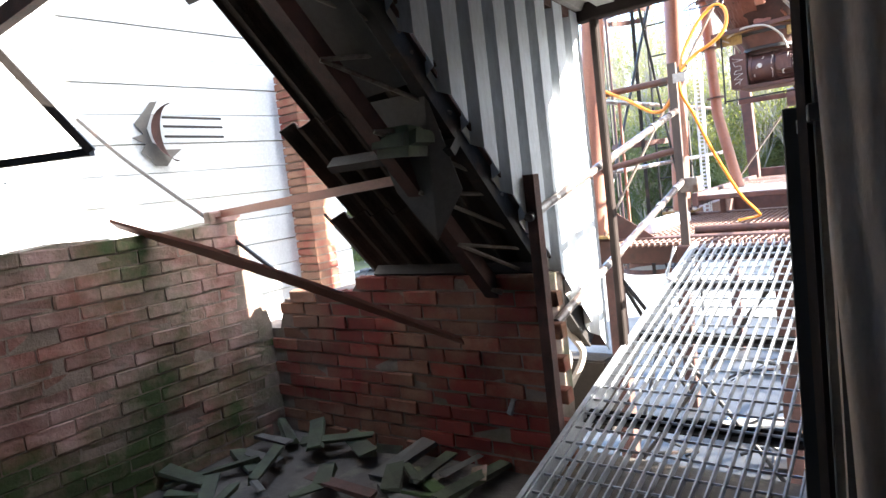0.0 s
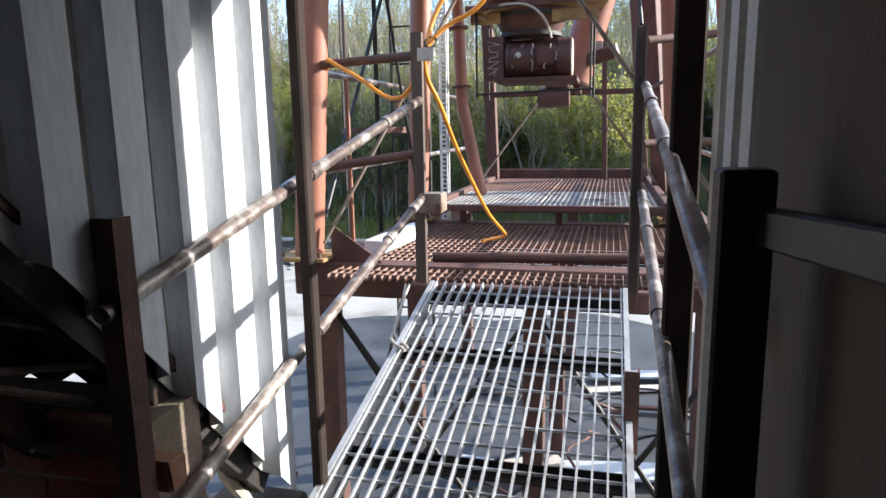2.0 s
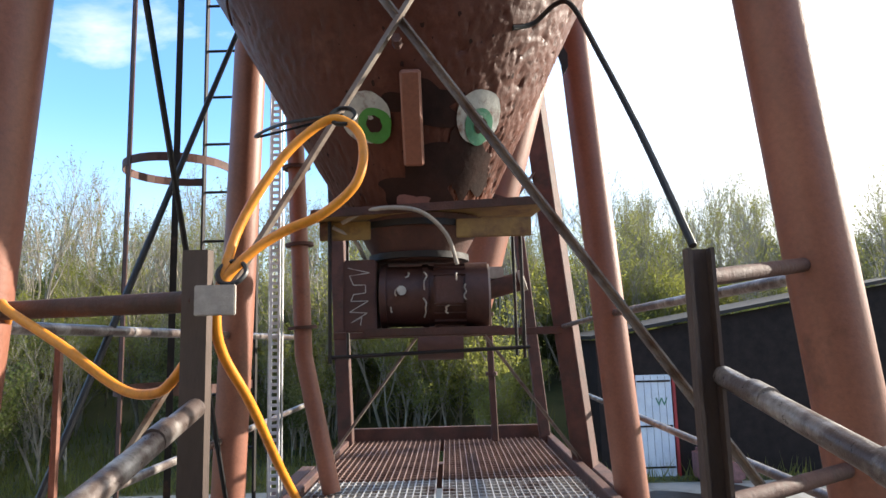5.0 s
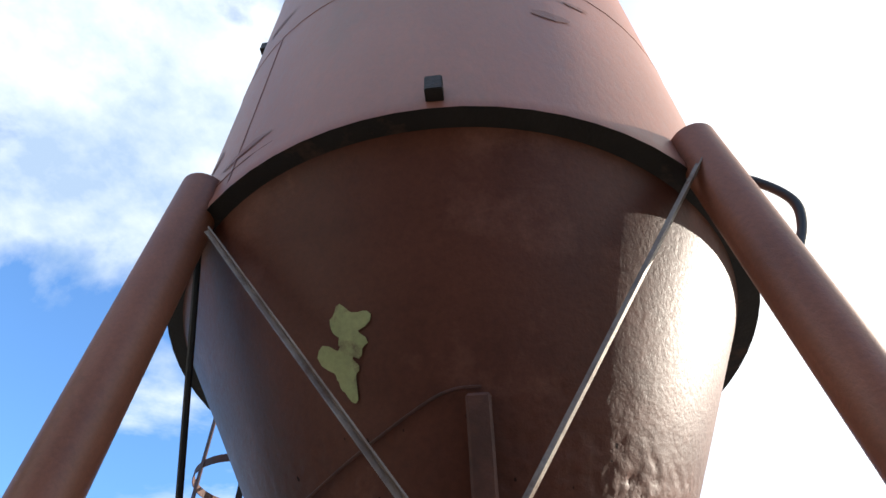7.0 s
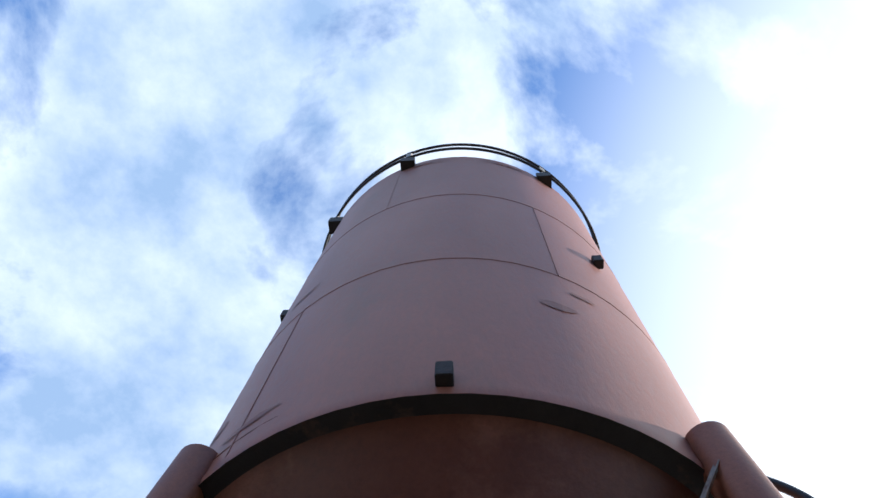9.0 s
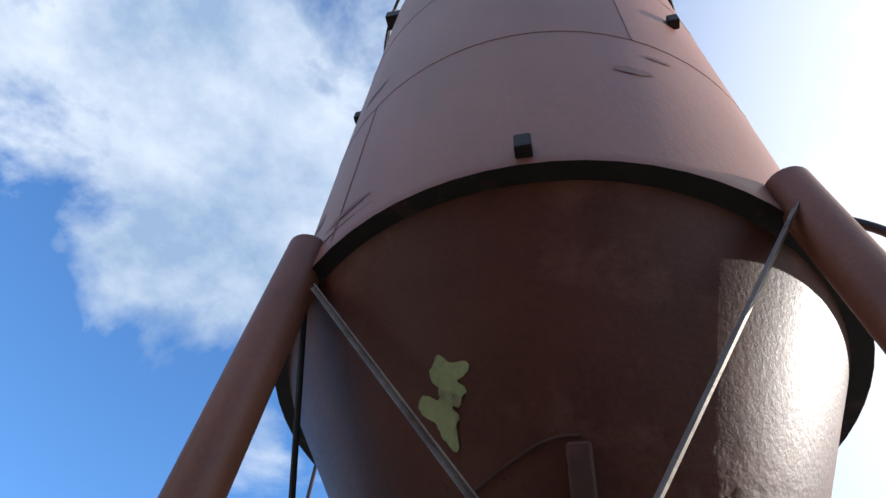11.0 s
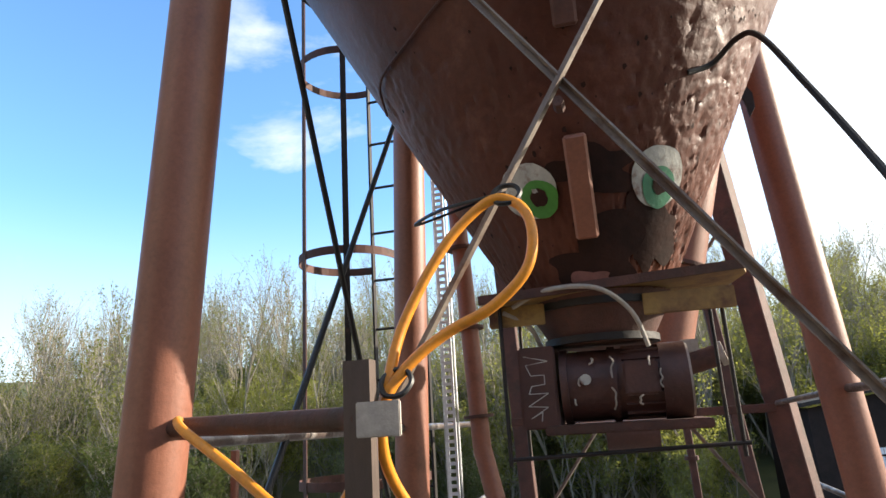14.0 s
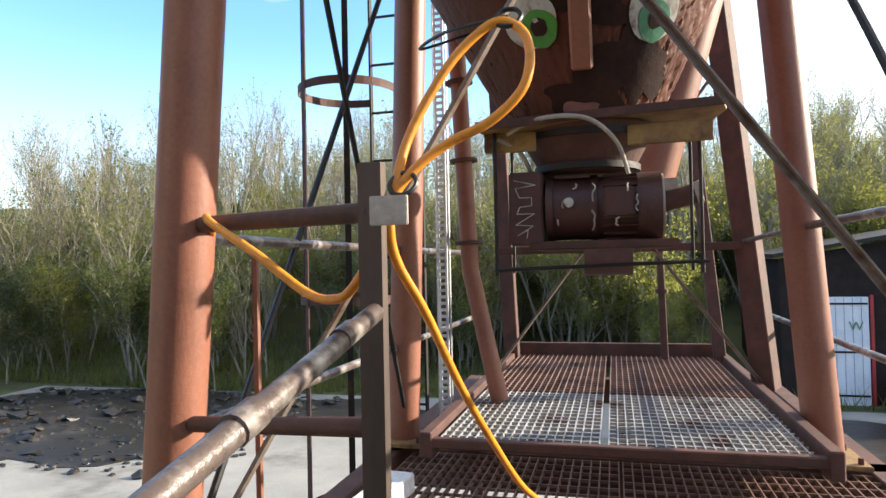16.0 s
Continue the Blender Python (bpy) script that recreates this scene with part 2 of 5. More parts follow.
M_LICHEN = material("bare_patch", (0.36, 0.38, 0.18), (0.30, 0.33, 0.15), 12, 0.8, 0.0, 0.4, 40, (0.17, 0.12, 0.07), 14, 0.62)
M_YELLOW = material("faded_yellow", (0.32, 0.20, 0.06), (0.22, 0.13, 0.05), 7, 0.7, 0.0, 0.3, 50, (0.11, 0.05, 0.03), 6, 0.58)
M_MOTOR = material("motor_paint", (0.10, 0.045, 0.037), (0.06, 0.028, 0.024), 6, 0.5, 0.0, 0.4, 60, (0.40, 0.33, 0.28), 9, 0.74, spot_soft=0.02)
M_SHED = material("black_boards", (0.036, 0.026, 0.023), (0.022, 0.017, 0.015), 4, 0.9, 0.0, 0.2, 40, gloss=0.1)
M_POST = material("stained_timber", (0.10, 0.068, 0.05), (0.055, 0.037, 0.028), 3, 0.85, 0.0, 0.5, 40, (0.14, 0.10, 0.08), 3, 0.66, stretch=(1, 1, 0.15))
M_TARP = material("stained_tarp", (0.60, 0.49, 0.40), (0.44, 0.34, 0.26), 3, 0.85, 0.0, 0.4, 40, (0.20, 0.14, 0.10), 2.5, 0.6, stretch=(1, 1, 0.3))
M_OLDST = material("weathered_steel", (0.095, 0.066, 0.053), (0.05, 0.034, 0.028), 5, 0.6, 0.1, 0.4, 60, (0.06, 0.035, 0.028), 6, 0.62, stretch=(1, 1, 0.3))
M_RED = material("red_trim", (0.42, 0.04, 0.035), (0.30, 0.03, 0.03), 5, 0.6, 0.0, 0.1, 40)
M_DOORP = material("white_door", (0.72, 0.74, 0.76), (0.6, 0.62, 0.66), 3, 0.6, 0.0, 0.1, 40)
M_FOIL = material("white_render", (0.52, 0.52, 0.51), (0.46, 0.46, 0.455), 2, 0.7, 0.0, 0.1, 40, (0.38, 0.37, 0.35), 2, 0.75)
M_PALE = material("pale_offcut", (0.46, 0.41, 0.36), (0.33, 0.29, 0.25), 8, 0.85, 0.0, 0.4, 50)
M_SUNWORN = material("sunlit_worn_grating", (0.50, 0.49, 0.48), (0.36, 0.34, 0.32), 5, 0.45, 0.4, 0.3, 60, (0.14, 0.08, 0.06), 4, 0.6)
M_WORNR = material("rusty_grating", (0.23, 0.14, 0.11), (0.15, 0.085, 0.065), 5, 0.6, 0.1, 0.3, 60, (0.09, 0.045, 0.03), 4, 0.6)
M_MOSS = material("mossy_timber", (0.075, 0.09, 0.05), (0.05, 0.045, 0.032), 6, 0.9, 0.0, 0.5, 50)
M_RAG = material("torn_membrane", (0.13, 0.115, 0.10), (0.09, 0.08, 0.07), 6, 0.8, 0.0, 0.3, 50)


# ---- mesh helpers ----
def thing(name, at, label, category, group="", kind=""):
    e = new(name)
    e.empty_display_size = 0.1
    e.location = at
    return tagged(e, label, category, group, kind)


def mesh_of(bm, name, mats, smooth=False):
    bm.normal_update()
    me = bpy.data.meshes.new(name)
    bm.to_mesh(me)
    bm.free()
    for m in (mats if isinstance(mats, (list, tuple)) else [mats]):
        me.materials.append(m)
    if smooth:
        me.polygons.foreach_set("use_smooth", [True] * len(me.polygons))
        me.set_sharp_from_angle(angle=radians(38))
    return me


def part(name, bm, mat, parent, label="", smooth=False):
    """A part in world coordinates, under a thing (an Empty at its base) or under another part."""
    ob = new(name, bm if isinstance(bm, bpy.types.Mesh) else mesh_of(bm, name, mat, smooth))
    ob.parent = parent
    if parent.data is None:
        ob.location = -parent.location
    if label:
        ob["label"] = label
    return ob


def solo(name, bm, mat, label, category, group="", kind="", smooth=False):
    """A thing of one mesh, built in world coordinates, whose origin goes to its base."""
    xs = [v.co for v in bm.verts]
    base = Vector((sum(c.x for c in xs) / len(xs), sum(c.y for c in xs) / len(xs), min(c.z for c in xs)))
    bmesh.ops.translate(bm, verts=bm.verts, vec=-base)
    ob = new(name, mesh_of(bm, name, mat, smooth))
    ob.location = base
    return tagged(ob, label, category, group, kind)


def aim(p0, p1, up=(0, 0, 1)):
    d = (Vector(p1) - Vector(p0)).normalized()
    u = Vector(up)
    if abs(d.dot(u)) > 0.98:
        u = Vector((0, 1, 0))
    x = d.cross(u).normalized()
    return d, x, x.cross(d).normalized()


def tube(bm, p0, p1, r0, r1=None, seg=12, caps=True):
    r1 = r0 if r1 is None else r1
    d, x, y = aim(p0, p1)
    rings = []
    for p, r in ((Vector(p0), r0), (Vector(p1), r1)):
        rings.append([bm.verts.new(p + x * math.cos(a) * r + y * math.sin(a) * r) for a in (2 * math.pi * i / seg for i in range(seg))])
    for i in range(seg):
        bm.faces.new((rings[0][i], rings[0][(i + 1) % seg], rings[1][(i + 1) % seg], rings[1][i]))
    if caps:
        bm.faces.new(rings[0][::-1])
        bm.faces.new(rings[1])
    return bm


def sweep(bm, pts, r, seg=8, closed=False):
    """A round hose along a smooth line through the points."""
    P = [Vector(p) for p in pts]
    line = []
    n = len(P)
    spans = range(n if closed else n - 1)
    for i in spans:
        a, b = P[i], P[(i + 1) % n]
        o = P[(i - 1) % n] if closed or i > 0 else a
        e = P[(i + 2) % n] if closed or i < n - 2 else b
        for k in range(6):
            t = k / 6
            line.append(0.5 * (2 * a + (b - o) * t + (2 * o - 5 * a + 4 * b - e) * t * t + (3 * a - o - 3 * b + e) * t ** 3))
    if not closed:
        line.append(P[-1])
    m = len(line)
    x = None
    rings = []
    for i, c in enumerate(line):
        d = (line[(i + 1) % m if closed else min(i + 1, m - 1)] - line[i - 1 if closed or i > 0 else 0]).normalized()
        x = (aim((0, 0, 0), d)[1] if x is None else (x - d * x.dot(d)).normalized())
        y = d.cross(x)
        rings.append([bm.verts.new(c + (x * math.cos(2 * math.pi * k / seg) + y * math.sin(2 * math.pi * k / seg)) * r) for k in range(seg)])
    for i in range(m if closed else m - 1):
        A, B = rings[i], rings[(i + 1) % m]
        for k in range(seg):
            bm.faces.new((A[k], A[(k + 1) % seg], B[(k + 1) % seg], B[k]))
    if not closed:
        bm.faces.new(rings[0][::-1])
        bm.faces.new(rings[-1])
    return bm


def bar(bm, p0, p1, w, h, up=(0, 0, 1), bevel=0.0):
    """A straight rectangular bar, w across and h along up."""
    d, x, y = aim(p0, p1, up)
    vs = []
    for p in (Vector(p0), Vector(p1)):
        for a, b in ((-1, -1), (1, -1), (1, 1), (-1, 1)):
            vs.append(bm.verts.new(p + x * a * w / 2 + y * b * h / 2))
    fs = [bm.faces.new([vs[i] for i in f]) for f in ((3, 2, 1, 0), (4, 5, 6, 7), (0, 1, 5, 4), (1, 2, 6, 5), (2, 3, 7, 6), (3, 0, 4, 7))]
    if bevel:
        bmesh.ops.bevel(bm, geom=list({e for f in fs for e in f.edges}), offset=bevel, segments=1, affect="EDGES")
    return bm


def angle(bm, p0, p1, w, t, up=(0, 0, 1), flip=1):
    """An L-section: two thin legs along one corner line."""
    d, x, y = aim(p0, p1, up)
    x = x * flip
    prof = [(0, 0), (w, 0), (w, t), (t, t), (t, w), (0, w)]
    A = [bm.verts.new(Vector(p0) + x * a + y * b) for a, b in prof]
    B = [bm.verts.new(Vector(p1) + x * a + y * b) for a, b in prof]
    for i in range(6):
        bm.faces.new((A[i], A[(i + 1) % 6], B[(i + 1) % 6], B[i]))
    bm.faces.new(A[::-1])
    bm.faces.new(B)
    bmesh.ops.recalc_face_normals(bm, faces=bm.faces)
    return bm


def channel(bm, p0, p1, w, h, t=0.008, up=(0, 0, 1), flip=1):
    """A C-section with its web on one side."""
    d, x, y = aim(p0, p1, up)
    x = x * flip
    prof = [(0, -h / 2), (w, -h / 2), (w, -h / 2 + t), (t, -h / 2 + t), (t, h / 2 - t), (w, h / 2 - t), (w, h / 2), (0, h / 2)]
    A = [bm.verts.new(Vector(p0) + x * a + y * b) for a, b in prof]
    B = [bm.verts.new(Vector(p1) + x * a + y * b) for a, b in prof]
    n = len(prof)
    for i in range(n):
        bm.faces.new((A[i], A[(i + 1) % n], B[(i + 1) % n], B[i]))
    bm.faces.new(A[::-1])
    bm.faces.new(B)
    bmesh.ops.recalc_face_normals(bm, faces=bm.faces)
    return bm


def slab(bm, lo, hi, bevel=0.0):
    c = [(a + b) / 2 for a, b in zip(lo, hi)]
    g = bmesh.ops.create_cube(bm, size=1, matrix=Matrix.Translation(c) @ Matrix.Diagonal((*[b - a for a, b in zip(lo, hi)], 1)))
    if bevel:
        bmesh.ops.bevel(bm, geom=list({e for v in g["verts"] for e in v.link_edges}), offset=bevel, segments=2, affect="EDGES")
    return bm


def plate(bm, pts, t, n=None):
    """A flat plate of thickness t from its outline."""
    P = [Vector(p) for p in pts]
    n = Vector(n) if n else (P[1] - P[0]).cross(P[2] - P[0]).normalized()
    A = [bm.verts.new(p) for p in P]
    B = [bm.verts.new(p + n * t) for p in P]
    k = len(P)
    bm.faces.new(A[::-1])
    bm.faces.new(B)
    for i in range(k):
        bm.faces.new((A[i], A[(i + 1) % k], B[(i + 1) % k], B[i]))
    bmesh.ops.recalc_face_normals(bm, faces=bm.faces)
    return bm


def B():
    return bmesh.new()


def corrugated(bm, o, u, v, n, length, low, high, pitch=0.18, depth=0.03, rib=0.055, t=0.003, wave=False, ribs=False):
    """A profiled sheet with ribs along v, side by side along u, standing out along n; low and high give its ends along v for each place on u."""
    o, u, v, n = Vector(o), Vector(u).normalized(), Vector(v).normalized(), Vector(n).normalized()
    prof = []
    s = 0.0
    if wave:
        k = int(length / pitch * 8)
        prof = [(length * i / k, depth * 0.5 * (1 + math.cos(2 * math.pi * length * i / k / pitch))) for i in range(k + 1)]
    else:
        while s < length:
            for a, d in ((0, 0), (pitch - rib - 0.02, 0), (pitch - rib, depth), (pitch - 0.02, depth)):
                if s + a <= length:
                    prof.append((s + a, d))
            s += pitch
        prof.append((length, prof[-1][1]))
    rows = []
    for a, d in prof:
        lo, hi = low(a), high(a)
        rows.append([bm.verts.new(o + u * a + v * w + n * (d + e)) for e in (0, t) for w in (lo, hi)])
    for A, C in zip(rows, rows[1:]):
        on_rib = abs((A[0].co - o).dot(n) - depth) < 1e-4 and abs((C[0].co - o).dot(n) - depth) < 1e-4 and not wave
        for f in (bm.faces.new((A[0], C[0], C[1], A[1])), bm.faces.new((A[2], A[3], C[3], C[2]))):
            f.material_index = 1 if on_rib and ribs else 0
        bm.faces.new((A[0], A[2], C[2], C[0]))
        bm.faces.new((A[1], C[1], C[3], A[3]))
    for A in (rows[0], rows[-1]):
        bm.faces.new((A[0], A[1], A[3], A[2]))
    bmesh.ops.recalc_face_normals(bm, faces=bm.faces)
    return bm


# ---- ground, yard and bank ----
GZ = -2.1


def bank_height(x, y):
    s = min(max((y - 15.5 - 0.10 * x) / 26, 0), 1)
    side = min(max((-x - 17) / 26, 0), 1)
    h = 7.5 * max(s, side) ** 1.15
    return GZ + h + 0.25 * noise.noise(Vector((x * 0.25, y * 0.25, 0))) * min(h, 1)


bm = B()
n = 96
grid = []
for j in range(n + 1):
    row = []
    for i in range(n + 1):
        x = math.copysign(abs((i / n - 0.5) * 2) ** 2.2 * 900, i / n - 0.5)
        y = math.copysign(abs((j / n - 0.5) * 2) ** 2.2 * 900, j / n - 0.5) + 10
        row.append(bm.verts.new((x, y, bank_height(x, y))))
    grid.append(row)
for j in range(n):
    for i in range(n):
        bm.faces.new((grid[j][i], grid[j][i + 1], grid[j + 1][i + 1], grid[j + 1][i]))
tagged(new("ground", mesh_of(bm, "ground", M_GRASS, True)), "grassy ground rising to a wooded bank", "ground", kind="structure")
bm = B()
slab(bm, (-15, -1.5, GZ - 0.3), (9.5, 13.2, GZ + 0.03))
tagged(new("pavement", mesh_of(bm, "pavement", M_CONC)), "stained concrete yard below the gangway", "yard", kind="structure")
# black mud washed over the yard's west side, plus an east patch added as darkening
bm = B()
for cx, cy, sx, sy, sd in ((-10.8, 9.9, 4.2, 2.9, 1), (-6.6, 11.4, 3.0, 1.3, 2), (5.0, 8.6, 2.2, 3.6, 4)):
    ring = []
    for i in range(48):
        a = 6.2832 * i / 48
        e = 1 + 0.45 * noise.noise(Vector((math.cos(a) * 2.2, math.sin(a) * 2.2, sd * 4.7)))
        ring.append((max(cx + sx * e * math.cos(a), -14.9), min(cy + sy * e * math.sin(a), 13.1), GZ + 0.03 + 0.004 * sd))
    plate(bm, ring, 0.01, (0, 0, 1))
tagged(new("mud", mesh_of(bm, "mud", M_MUD)), "wet black mud spread over the concrete yard", "mud", kind="structure")

# irregular patch of darker concrete below gangway and silo
bm = B()
ring = []
for i in range(60):
    a = 6.2832 * i / 60
    e = 1 + 0.25 * noise.noise(Vector((math.cos(a) * 2, math.sin(a) * 2, 7.1)))
    ring.append((-0.15 + 4.0 * e * math.cos(a), max(2.6 + 4.4 * e * math.sin(a), -1.45), GZ + 0.034))
plate(bm, ring, 0.006, (0, 0, 1))
tagged(new("wet_patch", mesh_of(bm, "wet_patch", M_DKCONC)), "dark concrete below gangway and silo", "yard", kind="structure")

# ---- the building that the gangway leaves ----
FZ = -0.80
RS = 1.09


def roof_z(y):
    return 0.30 + RS * (-2.1 - y)


bm = B()
slab(bm, (-2.75, -9.4, FZ - 0.2), (3.4, -1.75, FZ))
tagged(new("floor", mesh_of(bm, "floor", M_FLOOR)), "dirt and rubble covered concrete floor", "floor", kind="structure")


def brick_wall(name, o, u, n, length, top, mat, label, cut=None, seed=1):
    """A mortar core with every brick an object of its own, in stretcher bond; top gives the broken upper line along u."""
    rnd = random.Random(seed)
    o, u, n = Vector(o), Vector(u), Vector(n)
    bm = B()
    k = 24
    front = [[bm.verts.new(o + u * (length * i / k) + n * e + Vector((0, 0, z))) for z in (0, max(top(length * i / k) - 0.06, 0.05))] for e in (0.001, -0.21) for i in range(k + 1)]
    F, Bk = front[:k + 1], front[k + 1:]
    for i in range(k):
        bm.faces.new((F[i][0], F[i + 1][0], F[i + 1][1], F[i][1]))
        bm.faces.new((Bk[i][1], Bk[i + 1][1], Bk[i + 1][0], Bk[i][0]))
        bm.faces.new((F[i][1], F[i + 1][1], Bk[i + 1][1], Bk[i][1]))
    for i in (0, k):
        bm.faces.new((F[i][0], F[i][1], Bk[i][1], Bk[i][0]))
    bmesh.ops.recalc_face_normals(bm, faces=bm.faces)
    wall = tagged(new(name, mesh_of(bm, name, M_MORTAR)), label, "wall", kind="structure")
    shapes = []
    for v in range(4):
        b = B()
        slab(b, (-0.1085, -0.05, -0.0345), (0.1085, 0.008, 0.0345), 0.005)
        for vt in b.verts:
            vt.co += Vector([rnd.uniform(-0.004, 0.004) for _ in range(3)])
        shapes.append(mesh_of(b, "brick", mat))
    half = shapes[0]
    turn = Matrix((( u.x, -n.x * -1, 0), (u.y, -n.y * -1, 0), (0, 0, 1))).to_4x4()
    course, z = 0, 0.04
    while z < 3:
        s = 0.0 if course % 2 else -0.11
        while s < length:
            c = s + 0.11
            if 0.02 < c < length - 0.02 and z + 0.03 < top(c) + rnd.uniform(-0.03, 0.02):
                ob = new("brick", rnd.choice(shapes))
                ob.parent = wall
                ob.matrix_basis = Matrix.Translation(o + u * c + Vector((0, 0, z)) + n * rnd.uniform(-0.006, 0.007)) @ turn @ pose(0, 0, 0, rnd.uniform(-1, 1), rnd.uniform(-1, 1), rnd.uniform(-1.2, 1.2))
            s += 0.224
        z += 0.075
        course += 1
    return wall


def top_back(s):
    x = -2.5 + s
    if x < -2.38:
        return 0.72
    if x < -1.74:
        return 0.93 + 0.03 * math.sin(x * 9)
    return 1.02


def top_left(s):
    y = -2.1 - s
    if s < 0.13:
        return 0.74
    return 1.41 + 0.02 * math.sin(s * 7)


bm = B()
slab(bm, (-2.71, -2.1, FZ), (-2.502, -1.89, FZ + 0.66))
tagged(new("wall_corner", mesh_of(bm, "wall_corner", M_MORTAR)), "rough mortared corner between the brick walls", "wall", kind="structure")


# ---- corrugated enclosure of the gangway ----
def diag(y):
    return -0.33 + 1.09 * (-1.42 - y)


bm = B()
corrugated(bm, (-0.56, -1.44, 0), (0, -1, 0), (0, 0, 1), (-1, 0, 0), 1.75, lambda s: max(-0.36, diag(-1.44 - s) - 0.05), lambda s: 1.40 + 0.10 * s, pitch=0.185, depth=0.05, rib=0.07, ribs=True)
tagged(new("wall_enclosure_west", mesh_of(bm, "wall_enclosure_west", [M_SHEET, M_RIB])), "white profiled metal sheet wall beside the gangway", "wall", kind="structure")
bm = B()
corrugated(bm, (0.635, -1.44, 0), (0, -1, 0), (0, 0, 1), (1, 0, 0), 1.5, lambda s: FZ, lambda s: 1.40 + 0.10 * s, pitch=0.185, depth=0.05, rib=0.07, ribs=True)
tagged(new("wall_enclosure_east", mesh_of(bm, "wall_enclosure_east", [M_SHEETIN, M_RIB])), "grey profiled metal sheet wall", "wall", kind="structure")
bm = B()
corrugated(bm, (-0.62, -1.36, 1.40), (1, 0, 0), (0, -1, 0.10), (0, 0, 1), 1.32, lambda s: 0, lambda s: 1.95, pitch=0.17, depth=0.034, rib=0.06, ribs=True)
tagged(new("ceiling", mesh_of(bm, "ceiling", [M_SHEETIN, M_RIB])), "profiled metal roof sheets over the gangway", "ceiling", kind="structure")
# plain dark walls added, mostly unseen, so that the interior stays dark
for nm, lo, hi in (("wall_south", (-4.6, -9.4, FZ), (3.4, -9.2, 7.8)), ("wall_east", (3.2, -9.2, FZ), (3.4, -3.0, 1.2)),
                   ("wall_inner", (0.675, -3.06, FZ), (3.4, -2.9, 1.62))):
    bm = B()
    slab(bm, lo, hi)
    tagged(new(nm, mesh_of(bm, nm, M_DKPLASTER)), "dark rendered wall added to close the interior", "wall", kind="structure")

# unseen gable, added to close the side below the raised roof
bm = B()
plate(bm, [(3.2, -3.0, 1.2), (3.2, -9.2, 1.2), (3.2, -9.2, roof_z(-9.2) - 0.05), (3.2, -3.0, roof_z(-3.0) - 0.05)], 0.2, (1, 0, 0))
tagged(new("wall_gable", mesh_of(bm, "wall_gable", M_DKPLASTER)), "dark rendered gable added below the raised roof", "wall", kind="structure")
# roof: cement sheets on purlins, broken off towards the west
ROOF_N = Vector((0, RS, 1)).normalized()
ROOF_V = Vector((0, -1, RS)).normalized()


def roof_pt(x, y, off=0.0):
    return Vector((x, y, roof_z(y))) + ROOF_N * off


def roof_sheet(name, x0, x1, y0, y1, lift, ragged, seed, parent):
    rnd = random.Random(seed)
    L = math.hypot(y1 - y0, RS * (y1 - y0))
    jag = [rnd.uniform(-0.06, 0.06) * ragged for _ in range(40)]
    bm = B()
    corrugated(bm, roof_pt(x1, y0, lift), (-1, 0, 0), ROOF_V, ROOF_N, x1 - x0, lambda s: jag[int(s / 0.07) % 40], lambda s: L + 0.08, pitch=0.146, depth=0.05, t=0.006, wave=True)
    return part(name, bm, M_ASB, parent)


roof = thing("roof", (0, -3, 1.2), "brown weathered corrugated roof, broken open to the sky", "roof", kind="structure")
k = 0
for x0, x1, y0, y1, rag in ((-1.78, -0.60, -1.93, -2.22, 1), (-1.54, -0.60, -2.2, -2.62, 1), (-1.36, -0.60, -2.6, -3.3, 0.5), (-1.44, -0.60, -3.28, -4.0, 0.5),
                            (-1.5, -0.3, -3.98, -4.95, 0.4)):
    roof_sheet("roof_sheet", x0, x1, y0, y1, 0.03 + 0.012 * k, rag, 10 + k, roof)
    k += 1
# the next two sheets are added, mostly unseen, to shut daylight out
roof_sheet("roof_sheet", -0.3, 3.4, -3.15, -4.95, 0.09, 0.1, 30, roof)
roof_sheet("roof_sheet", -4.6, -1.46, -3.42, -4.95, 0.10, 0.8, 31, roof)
# ridge and upper slope are unseen, added to screen the hopper from southern sky
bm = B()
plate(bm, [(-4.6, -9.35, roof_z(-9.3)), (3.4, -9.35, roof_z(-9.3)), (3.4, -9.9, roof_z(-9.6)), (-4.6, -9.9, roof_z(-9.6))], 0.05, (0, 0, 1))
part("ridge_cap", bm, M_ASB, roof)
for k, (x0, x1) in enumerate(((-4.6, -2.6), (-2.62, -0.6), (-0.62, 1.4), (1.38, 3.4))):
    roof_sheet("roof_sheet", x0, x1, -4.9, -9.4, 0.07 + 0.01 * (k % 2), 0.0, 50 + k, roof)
for y in (-2.02, -2.55, -3.15, -3.8, -4.6):
    bm = B()
    a = roof_pt(-1.30 if y < -2.3 else -1.6, y, -0.03)
    bar(bm, a, roof_pt(-0.62, y, -0.03), 0.04, 0.06, ROOF_N)
    part("purlin", bm, M_DARK, roof, "rusty steel purlin")

# lattice rafter under the roof edge
rafter = thing("lattice_rafter", (-0.72, -1.95, 0.1), "rusty steel lattice rafter under the broken roof", "rafter")
ra, rb = roof_pt(-0.80, -1.92, -0.16), roof_pt(-0.80, -4.4, -0.16)
bm = B()
angle(bm, ra, rb, 0.07, 0.008, ROOF_N)
part("bottom_chord", bm, M_RUST, rafter)
ta, tb = Vector((-0.62, -1.50, diag(-1.50) - 0.03)), Vector((-0.62, -4.3, diag(-4.3) - 0.03))
bm = B()
channel(bm, ta, tb, 0.06, 0.12, 0.008, ROOF_N)
part("top_chord", bm, M_DARK, rafter)
